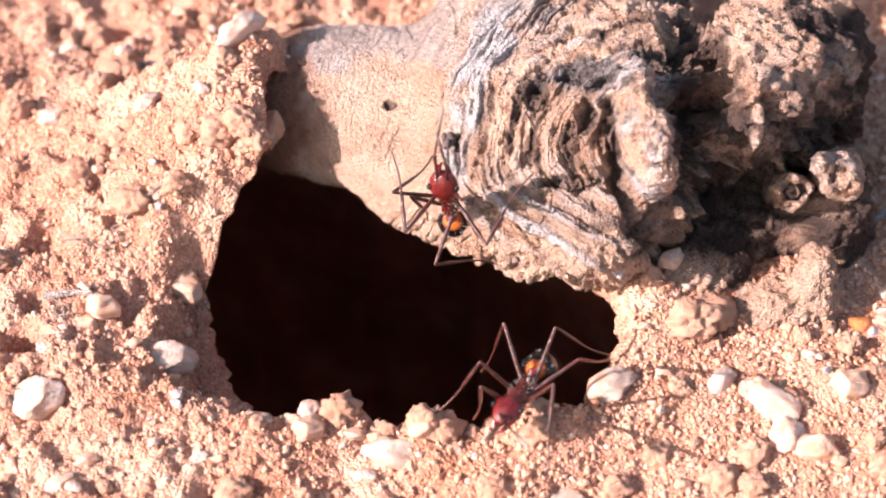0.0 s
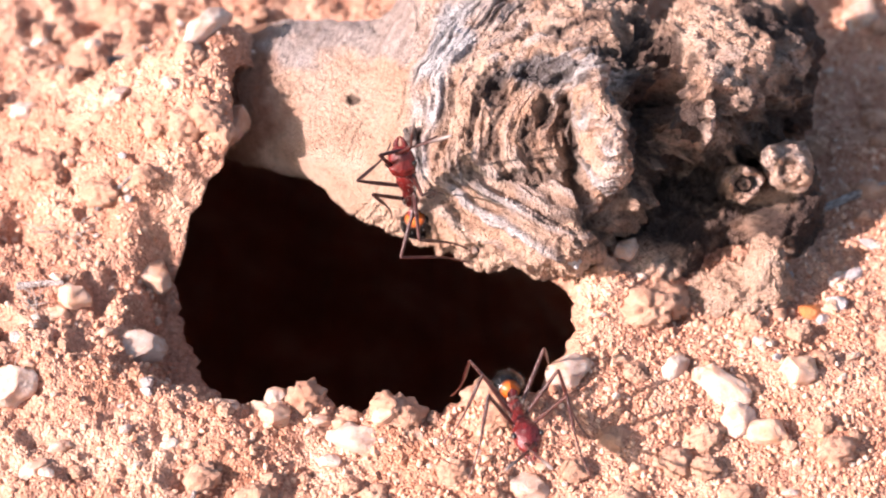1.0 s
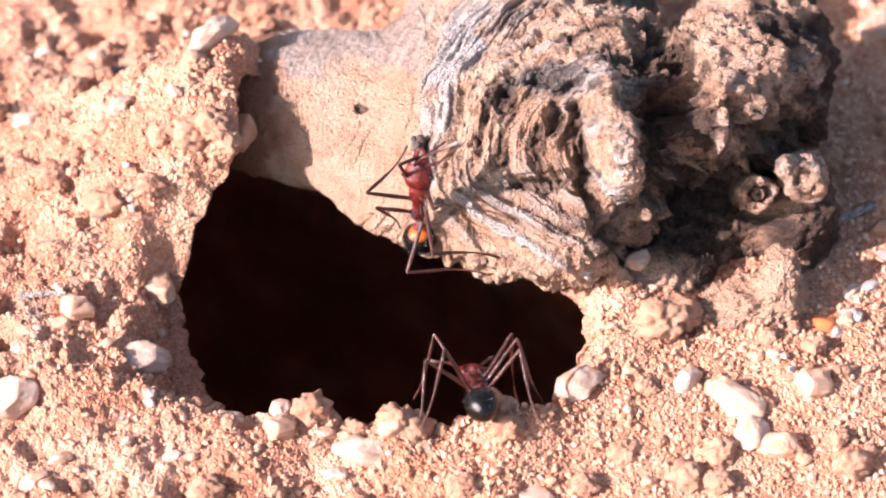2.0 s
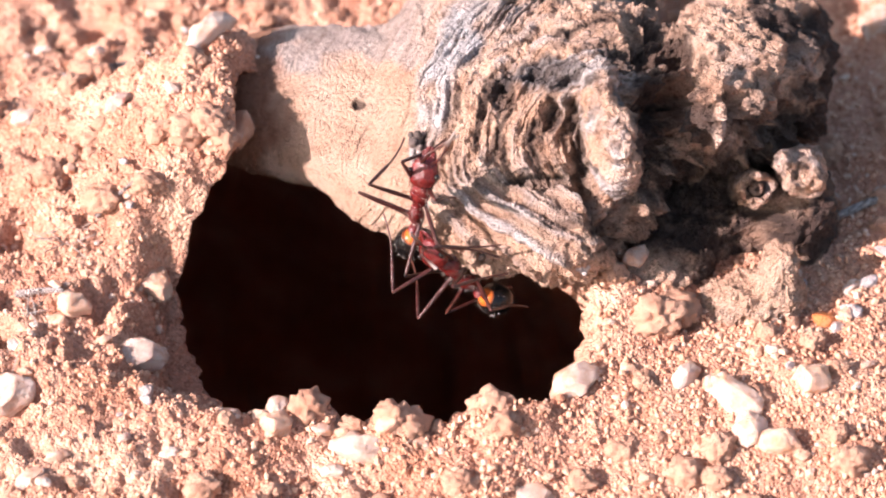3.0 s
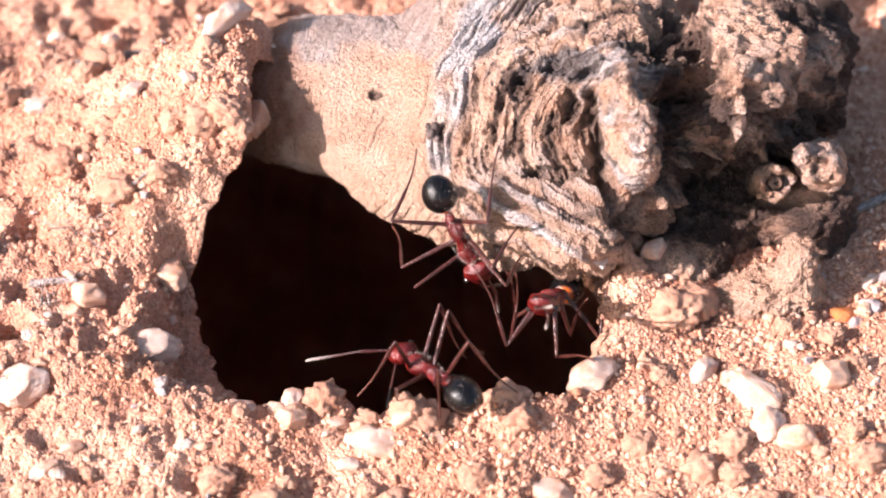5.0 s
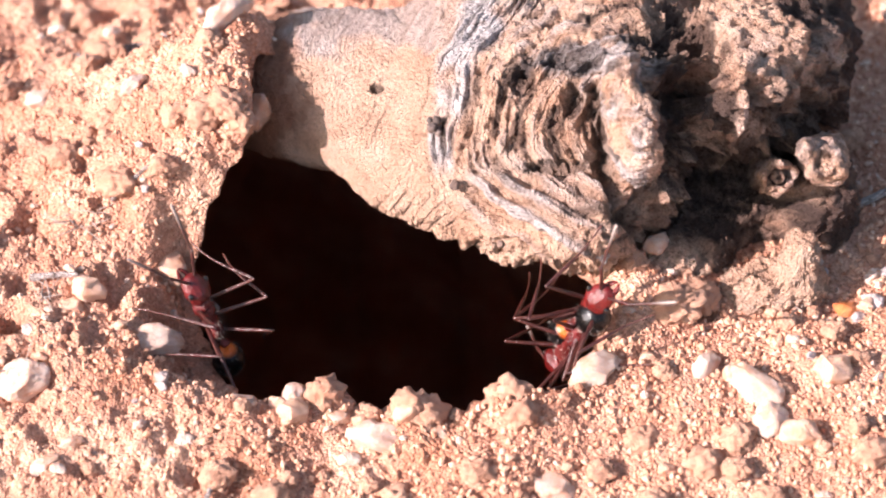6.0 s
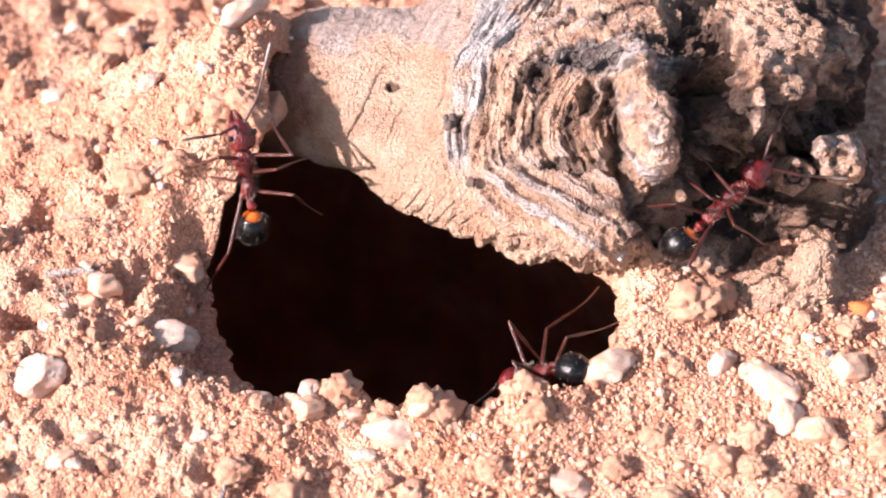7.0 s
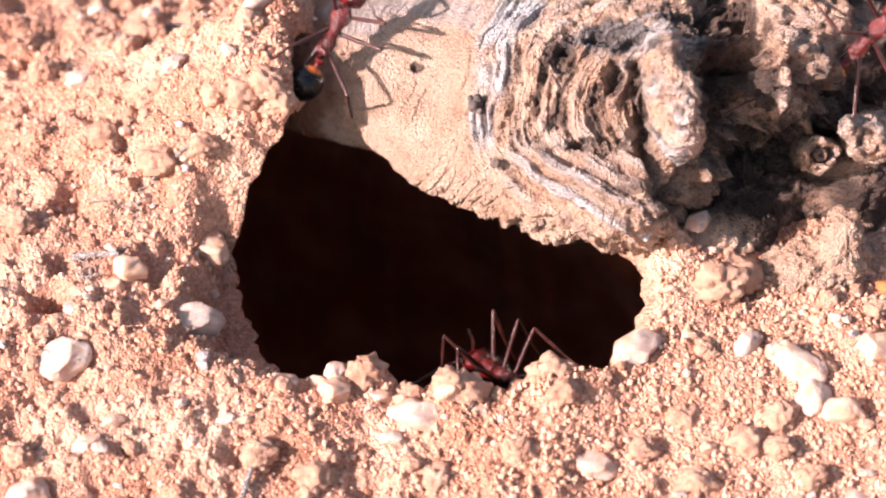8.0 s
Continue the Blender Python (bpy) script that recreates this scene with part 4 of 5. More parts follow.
def build_ant():
    ant = tagged(new("ant"), "red ant with glossy black abdomen and orange spot", "ant", "ants at the nest mouth")
    ant.empty_display_size = 0.002
    thorax = part("thorax", spindle("thorax", [(-1.75, 0.22), (-1.6, 0.44), (-1.1, 0.58), (-0.5, 0.56), (-0.1, 0.40), (0.25, 0.36), (0.6, 0.50), (1.1, 0.74), (1.7, 0.78), (2.1, 0.55), (2.4, 0.26)], RED, 44, 24,
                  lambda x: (0, 0.06 + 0.16 * math.cos(x * 1.9 + 0.2)), 0.95, 0.085, 5), ant)
    part("hairs", bristles("hairs", (0.4, 0, 0.2), (2.0, 0.72, 0.68), 3, 120), thorax, "short pale bristles")
    part("petiole", spindle("petiole", [(-2.75, 0.14), (-2.5, 0.20), (-2.2, 0.42), (-2.0, 0.32), (-1.65, 0.18)], RED, 16, 16, lambda x: (0, -0.05 + 0.28 * math.exp(-((x + 2.2) / 0.2) ** 2)), 1.15, 0.02, 8), ant)
    head = part("head", spindle("head", [(-1.15, 0.46), (-0.98, 0.84), (-0.46, 1.06), (0.1, 1.00), (0.6, 0.84), (0.97, 0.60), (1.12, 0.32)], HEADRED, 30, 24, None, 0.70, 0.05, 11), ant)
    head.matrix_basis = pose(3.4 * MM, 0, 0.05 * MM, 0, 22, 0)
    for sgn in (1, -1):
        eye = part("eye", spindle("eye", [(-0.22, 0.10), (-0.1, 0.20), (0.1, 0.20), (0.22, 0.10)], EYE, 12, 14), head, "small black compound eye")
        eye.matrix_basis = pose(-0.05 * MM, sgn * 0.96 * MM, 0.34 * MM)
        jaw = part("mandible", spindle("mandible", [(0.0, 0.20), (0.3, 0.22), (0.65, 0.16), (0.95, 0.06)], RED, 14, 12, lambda x: (-0.35 * x * x, 0), 0.7), head)
        jaw.matrix_basis = pose(0.95 * MM, sgn * 0.36 * MM, -0.15 * MM) @ Matrix.Diagonal((1, sgn, 1, 1))
        feeler = part("antenna", spindle("antenna", [(0, 0.10), (0.2, 0.12), (1.2, 0.11), (2.1, 0.15), (2.2, 0.10)], LIMB, 14, 10), head)
        feeler["slot"] = 10 if sgn > 0 else 11
        feeler.matrix_basis = pose(0.70 * MM, sgn * 0.34 * MM, 0.35 * MM, 0, -14, sgn * 42)
        whip = part("flagellum", spindle("flagellum", [(0, 0.08), (0.5, 0.09), (1.9, 0.105), (3.4, 0.125), (3.9, 0.10), (4.0, 0.04)], FEELER, 44, 10, lambda x: (0, 0.03 * math.sin(x * 22)), 1.0), feeler, "pale beaded flagellum")
        whip.matrix_basis = pose(2.15 * MM, 0, 0, 0, 10, -sgn * 12)
    gaster = part("gaster", spindle("gaster", [(-1.65, 0.12), (-1.50, 0.54), (-1.05, 1.02), (-0.35, 1.28), (0.35, 1.18), (0.85, 0.82), (1.1, 0.40), (1.2, 0.16)], BLACK, 34, 28, None, 0.95), ant, "glossy black abdomen with an orange front")
    gaster.matrix_basis = pose(-3.85 * MM, 0, -0.20 * MM, 0, -20, 0)
    part("hairs", bristles("hairs", (-0.15, 0, 0), (1.42, 1.22, 1.18), 9, 90), gaster, "short pale bristles")
    for i in range(6):
        leg = part("leg", spindle("leg", [(-0.15, 0.20), (0.15, 0.24), (0.6, 0.13), (1.8, 0.17), (3.2, 0.14), (4.3, 0.115), (4.45, 0.08)], LIMB, 20, 10), ant)
        leg["slot"] = i
        shin = part("shin", spindle("shin", [(-0.05, 0.08), (0.1, 0.115), (1.4, 0.145), (2.5, 0.12), (2.85, 0.08), (4.0, 0.07), (5.2, 0.065), (5.65, 0.09), (5.9, 0.03)], LIMB, 30, 10,
                    lambda x: (0, 0.22 * max(0, x - 2.7) ** 2 * 0.25)), leg, "slender shin with dusty tip")
        shin["slot"] = 20 + i
    return ant


def hip(i):
    x, y, z = HIPS[i % 3]
    return Vector((x, y if i < 3 else -y, z))


def home(i):
    x, y, z = FEET[i % 3]
    return Vector((x, y if i < 3 else -y, z))


def leg_poses(i, foot, pole):
    """Poses of leg and shin, in millimetres, for a foot in the body's space."""
    h = hip(i)
    to = foot - h
    d = max(min(to.length, FEMUR + SHIN - 0.15), 2.2)
    to = to.normalized()
    hinge = pole.cross(to).normalized()
    side = to.cross(hinge).normalized()
    a = math.acos(max(-1, min(1, (FEMUR ** 2 + d * d - SHIN ** 2) / (2 * FEMUR * d))))
    x = (to * math.cos(a) + side * math.sin(a)).normalized()
    knee = h + x * FEMUR
    tip = h + to * d
    z = x.cross(hinge).normalized()
    leg = Matrix((x, hinge, z)).transposed().to_4x4()
    low = Matrix((x, hinge, z)) @ (tip - knee)
    leg.translation = h * MM
    return leg, pose(FEMUR * MM, 0, 0, 0, math.degrees(math.atan2(-low.z, low.x)), 0)


def at(x, y, z, rx, ry, rz):
    return pose(x * MM, y * MM, z * MM, rx, ry, rz)


def body_at(rows, t):
    for (t0, m0), (t1, m1) in zip(rows, rows[1:]):
        if t <= t1:
            k = (t - t0) / (t1 - t0)
            k = k * k * (3 - 2 * k) * 0.5 + k * 0.5
            return Matrix.LocRotScale(m0.translation.lerp(m1.translation, k), m0.to_quaternion().slerp(m1.to_quaternion(), k), None)
    return rows[-1][1]


# poses of the three ants: middle of the body in millimetres, turn in degrees
WOOD_ANT = [
    (0.0, at(-3.14, -2.96, 8.6, -174.4, -66.6, -103.8)),
    (0.5, at(-3.5, -2.47, 8.6, 147.0, -76.4, -72.1)),
    (1.0, at(-3.26, -2.32, 8.4, -129.0, -80.4, -146.2)),
    (1.5, at(-3.26, -2.54, 8.4, -173.5, -84.1, -106.1)),
    (1.7, at(-3.21, -2.67, 8.4, -170.2, -82.8, -109.0)),
    (2.8, at(-2.7, -2.9, 8.2, 82.4, -80.0, -8.1)),
    (3.0, at(-2.92, -3.18, 8.3, 79.8, -81.5, -4.6)),
    (3.5, at(-2.62, -2.64, 8.4, 116.3, -79.4, -42.2)),
    (3.8, at(-2.81, -3.49, 8.4, 132.3, -74.1, -60.4)),
    (4.0, at(-3.21, -3.25, 8.0, 142.7, -54.1, -81.0)),
    (4.2, at(-2.97, -3.78, 7.2, 87.6, -30.3, -86.1)),
    (4.4, at(-2.32, -4.78, 6.4, 64.0, -22.8, -79.5)),
    (4.5, at(-2.98, -3.63, 6.4, 31.6, -22.1, -94.3)),
    (4.6, at(-2.1, -4.6, 6.2, 8.8, -13.3, -97.0)),
    (4.7, at(-1.57, -5.05, 6.0, 23.7, 3.5, -83.8)),
    (4.8, at(-2.18, -4.68, 6.4, 24.7, 9.7, -80.4)),
    (5.0, at(-1.11, -4.89, 6.0, 77.2, 67.7, -10.5)),
    (5.1, at(-0.61, -5.7, 4.6, 86.4, 72.9, -3.5)),
    (5.2, at(0.59, -4.4, 1.82, 112.3, 69.0, 5.5)),
    (5.6, at(3.98, -6.2, 0.17, 140.5, 60.6, 21.0)),
    (6.0, at(6.63, -8.3, -1.6, -69.4, 67.0, 137.2)),
    (6.3, at(7.05, -8.7, -2.14, -39.5, 53.5, 158.7)),
    (6.5, at(6.79, -9.0, -2.15, -39.0, 53.5, 157.1)),
    (6.7, at(4.93, -10.2, -2.27, -20.4, 48.7, 160.5)),
    (7.0, at(3.1, -10.3, -3.05, -0.0, 44.6, 142.2)),
    (7.5, at(0.54, -10.0, -4.6, 0.0, 30.2, 138.6)),
    (8.0, at(-1.42, -7.0, -8.67, 0.0, 25.2, 125.1)),
]
LIP_ANT = [
    (0.0, at(1.94, -14.68, 2.2, 0.0, -19.8, -110.1)),
    (0.1, at(-0.53, -15.55, 2.2, 0.0, -22.3, -137.2)),
    (0.3, at(-0.89, -16.1, 2.2, -0.0, -24.8, -134.2)),
    (0.5, at(-0.71, -15.33, 2.2, -0.0, -24.2, -134.0)),
    (0.6, at(0.58, -14.26, 2.2, 0.0, -19.2, -115.0)),
    (0.7, at(3.17, -15.42, 2.3, -0.0, -21.5, -92.6)),
    (0.8, at(4.41, -18.08, 2.2, -0.0, -21.8, -89.4)),
    (0.9, at(3.95, -18.5, 2.0, 0.0, -16.1, -83.6)),
    (1.0, at(4.39, -17.79, 2.0, 0.0, -17.8, -80.5)),
    (1.1, at(4.89, -19.15, 2.0, 0.0, -19.6, -81.8)),
    (1.2, at(4.51, -16.79, 2.2, 0.0, -23.7, -109.8)),
    (1.3, at(1.94, -15.2, 2.91, 0.0, 27.4, 155.8)),
    (1.4, at(-0.02, -14.4, 4.42, 0.0, 3.7, 148.4)),
    (1.5, at(-1.26, -13.8, 4.64, 0.0, -0.2, 149.4)),
    (1.6, at(-1.09, -13.6, 3.43, -0.0, 5.1, 139.2)),
    (1.7, at(-0.87, -13.4, 2.28, 0.0, 10.4, 133.2)),
    (1.9, at(0.06, -13.2, 0.97, 0.0, 20.8, 133.9)),
    (2.1, at(1.88, -12.6, 0.09, -0.0, 46.1, 52.2)),
    (2.3, at(6.26, -10.0, -0.43, -49.8, 19.2, 72.4)),
    (2.5, at(6.67, -8.0, 1.85, -156.2, -69.2, -143.5)),
    (2.8, at(0.03, -5.6, 5.04, -119.8, 4.2, 127.9)),
    (3.0, at(0.1, -5.6, 3.76, -122.1, -53.4, -168.8)),
    (3.1, at(0.78, -5.8, 3.23, -115.8, -53.2, -177.0)),
    (3.3, at(1.53, -6.0, 2.25, -155.6, -53.9, -131.2)),
    (3.5, at(2.12, -6.2, 2.86, -171.0, -29.7, -109.2)),
    (3.8, at(2.36, -6.0, -0.36, -171.7, -34.0, -108.7)),
    (3.9, at(1.8, -6.0, 1.48, -150.6, -32.7, -130.4)),
    (4.0, at(0.92, -6.0, 0.96, -147.6, -41.7, -135.7)),
    (4.2, at(1.61, -6.2, 0.63, -147.0, -41.2, -136.4)),
    (4.3, at(1.62, -6.4, -0.3, -151.8, -52.2, -130.9)),
    (4.5, at(3.38, -6.6, 0.58, -162.6, -32.0, -109.5)),
    (4.8, at(4.42, -6.8, 1.66, -159.9, -33.5, -113.0)),
    (5.0, at(5.45, -7.0, 2.21, -162.2, -38.3, -110.7)),
    (5.2, at(4.48, -7.0, 2.96, -160.5, -37.9, -112.8)),
    (5.6, at(5.53, -7.4, 1.03, -171.1, -23.4, -107.6)),
    (5.9, at(6.83, -8.5, 0.9, 108.2, -62.8, -59.7)),
    (6.3, at(9.38, -8.13, 4.0, 42.4, -44.4, -19.1)),
    (6.5, at(10.41, -8.46, 4.4, 39.8, -45.5, -10.7)),
    (6.7, at(10.37, -7.96, 5.2, 42.2, -47.0, 3.2)),
    (6.8, at(13.43, -6.38, 6.6, 33.4, -45.1, 18.7)),
    (7.0, at(15.9, -3.46, 7.2, 38.9, -28.6, 34.0)),
    (7.2, at(16.46, -1.96, 9.6, 33.9, -39.7, 42.5)),
    (7.3, at(17.17, -3.48, 11.0, 26.5, -38.3, 54.0)),
    (7.5, at(19.57, -1.34, 11.5, 37.2, -31.6, 39.9)),
    (8.0, at(24.17, 4.02, 14.0, 47.2, -49.7, 14.8)),
]
DEEP_ANT = [
    (0.0, at(2.33, -14.5, -7.7, 0.0, 29.8, 113.8)),
    (3.9, at(5.82, -14.5, -10.56, 0.0, 29.7, 113.8)),
    (4.2, at(4.37, -13.0, -7.39, -0.0, -58.3, -123.2)),
    (4.4, at(2.32, -12.0, -4.06, -37.7, -63.4, -113.8)),
    (4.5, at(2.25, -12.2, -2.38, -23.8, -60.6, -106.4)),
    (4.6, at(3.28, -12.4, -2.32, -36.6, -68.2, -98.3)),
    (4.7, at(1.27, -12.6, -1.31, -0.0, -65.1, -103.4)),
    (4.8, at(-0.01, -12.8, -0.28, 0.0, -60.9, -117.0)),
    (4.9, at(-1.89, -13.4, 1.42, 0.0, 20.3, 120.0)),
    (5.0, at(-3.28, -13.6, 1.8, 0.0, 18.5, 127.2)),
    (5.1, at(-3.91, -13.6, 1.71, 0.0, 20.7, 128.2)),
    (5.2, at(-4.02, -13.6, 2.16, 0.0, 20.6, 126.0)),
    (5.5, at(-9.52, -13.6, 0.27, 0.0, -39.4, -145.7)),
    (5.8, at(-15.92, -11.5, -0.82, -25.0, -54.4, -150.3)),
    (6.05, at(-19.49, -6.5, -0.69, -12.8, -75.5, 157.3)),
    (6.3, at(-18.11, -2.6, 3.56, 43.2, -67.2, 82.8)),
    (6.5, at(-17.09, -1.4, 4.68, 35.7, -62.8, 86.2)),
    (6.7, at(-17.38, -0.6, 5.21, 34.8, -64.8, 87.5)),
    (7.0, at(-17.75, 0.6, 5.61, 14.4, -70.6, 107.8)),
    (7.2, at(-17.26, 2.2, 6.51, 21.3, -76.3, 97.0)),
    (7.5, at(-15.76, 5.0, 7.47, 31.3, -44.1, 79.4)),
    (7.8, at(-15.2, 7.0, 8.6, 43.2, -47.3, 60.9)),
    (8.0, at(-13.57, 9.0, 10.21, 44.9, -37.9, 55.0)),
]
# where feet stand (millimetres) and which way each knee points, and which way a feeler points from the head
WOOD_STEPS = [
    (0.0, {1: ((-3.9, 0.4, 9.4), (-0.80, -0.38, 0.47)), 2: ((-4.1, -1.5, 5.7), (-0.47, -0.51, 0.72)), 3: ((-1.3, -2.5, 8.9), (0.12, -0.82, 0.56)), 5: ((0.3, -2.1, 2.4), (-0.33, -0.68, -0.65)), 10: (1.00, 0.05, -0.03), 11: (0.93, -0.09, 0.37)}),
    (0.5, {0: ((-1.3, -0.5, 11.4), (-0.21, -0.51, 0.83)), 1: ((-3.5, 0.5, 10.2), (-0.72, -0.47, 0.52)), 2: ((-4.0, -1.8, 5.4), (-0.38, -0.66, 0.65)), 3: ((-0.8, -2.0, 8.4), (0.19, -0.89, 0.41)), 4: ((2.7, -4.2, 5.1), (0.19, -0.94, -0.29)), 5: ((0.7, -2.5, 2.0), (-0.18, -0.71, -0.68)), 11: (0.96, 0.02, 0.26), 10: (0.80, -0.36, 0.47)}),
    (1.0, {1: ((-4.2, 1.2, 9.3), (-0.75, -0.41, 0.52)), 2: ((-4.0, -1.5, 5.2), (-0.49, -0.53, 0.69)), 3: ((-1.2, -1.7, 8.0), (0.15, -0.90, 0.40)), 4: ((1.1, -3.2, 3.9), (0.10, -0.95, -0.29)), 5: ((1.5, -3.3, 2.6), (-0.25, -0.70, -0.66)), 11: (0.63, -0.35, 0.69), 10: (0.53, -0.63, 0.57)}),
    (1.5, {0: ((-1.4, -0.0, 11.3), (-0.23, -0.43, 0.87)), 1: ((-3.6, 0.8, 10.2), (-0.77, -0.40, 0.49)), 2: ((-4.0, -1.6, 5.3), (-0.49, -0.53, 0.69)), 3: ((-1.2, -2.0, 8.0), (0.11, -0.91, 0.39)), 4: ((2.5, -4.0, 5.0), (0.15, -0.95, -0.26)), 5: ((1.9, -4.2, 3.7), (-0.24, -0.70, -0.67)), 11: (0.51, -0.68, 0.53), 10: (0.65, -0.47, 0.60)}),
    (3.0, {0: ((-1.1, -0.1, 11.2), (-0.22, -0.41, 0.88)), 1: ((-3.6, 1.0, 10.4), (-0.72, -0.30, 0.63)), 2: ((-3.2, -1.9, 5.9), (-0.40, -0.46, 0.80)), 3: ((-0.7, -2.2, 8.4), (0.13, -0.83, 0.53)), 4: ((2.6, -4.6, 5.1), (0.22, -0.98, -0.03)), 5: ((-0.2, -2.4, 1.2), (-0.27, -0.69, -0.67)), 11: (0.58, -0.32, 0.74), 10: (0.66, -0.25, 0.71)}),
    (3.5, {0: ((-1.2, 0.1, 10.9), (-0.27, -0.42, 0.87)), 1: ((-3.8, 1.5, 9.4), (-0.79, -0.30, 0.54)), 2: ((-3.2, -1.6, 5.6), (-0.45, -0.54, 0.71)), 3: ((-0.8, -1.9, 8.5), (0.01, -0.86, 0.52)), 4: ((2.6, -4.6, 5.2), (0.06, -0.99, -0.09)), 5: ((1.5, -3.1, 2.6), (-0.31, -0.68, -0.66)), 11: (0.52, -0.82, 0.26), 10: (0.70, -0.29, 0.65)}),
    (4.0, {0: ((-1.3, -0.7, 11.6), (-0.21, -0.39, 0.90)), 1: ((-3.9, 0.0, 10.4), (-0.66, -0.54, 0.53)), 2: ((-4.0, -1.8, 5.3), (-0.44, -0.63, 0.64)), 3: ((-0.5, -2.5, 8.7), (0.19, -0.67, 0.72)), 4: ((1.1, -4.0, 5.0), (-0.14, -0.95, -0.28)), 5: ((-0.4, -2.1, 1.9), (-0.42, -0.65, -0.63)), 11: (0.96, -0.02, 0.27), 10: (0.96, -0.25, 0.14)}),
    (4.5, {0: ((1.3, -4.8, 6.2), (0.09, -1.00, -0.03)), 1: ((0.6, -3.4, 5.1), (0.16, -0.92, 0.35)), 3: ((-2.6, -3.4, 11.4), (-0.92, 0.10, 0.37)), 4: ((-9.6, -1.5, 3.5), (-0.91, -0.20, 0.36)), 5: ((-4.0, 5.8, 4.2), (-0.70, 0.71, -0.00)), 11: (0.92, -0.21, -0.33), 10: (0.94, 0.16, 0.30)}),
    (5.0, {3: ((-0.5, -3.4, 3.5), (-0.49, -0.81, 0.33)), 4: ((-5.6, -0.4, 3.0), (-0.89, -0.34, -0.31)), 5: ((-3.8, -0.4, 10.0), (-0.91, -0.26, 0.32)), 10: (1.00, -0.05, 0.06), 11: (0.96, -0.10, -0.27)}),
    (6.5, {1: ((5.5, -10.3, -5.1), (-0.26, -0.67, 0.69)), 2: ((9.0, -9.8, -3.3), (0.07, -0.65, 0.76)), 5: ((8.8, -7.5, -1.7), (-0.08, -0.63, 0.78))}),
    (7.0, {0: ((0.5, -10.5, -6.6), (-0.25, -0.69, 0.68)), 1: ((2.8, -11.4, -5.9), (-0.12, -0.76, 0.64)), 4: ((8.2, -1.7, -3.3), (0.11, 0.99, 0.05)), 5: ((8.7, -7.6, -0.9), (0.19, -0.13, 0.97))}),
    (7.5, {3: ((1.6, -8.5, -6.9), (0.01, -0.23, 0.97)), 4: ((1.9, -8.7, -6.3), (0.14, -0.14, 0.98)), 5: ((8.0, -3.9, -1.0), (0.42, 0.65, 0.63))}),
    (8.0, {4: ((2.1, -4.9, -10.7), (0.25, 0.41, 0.88))}),
]
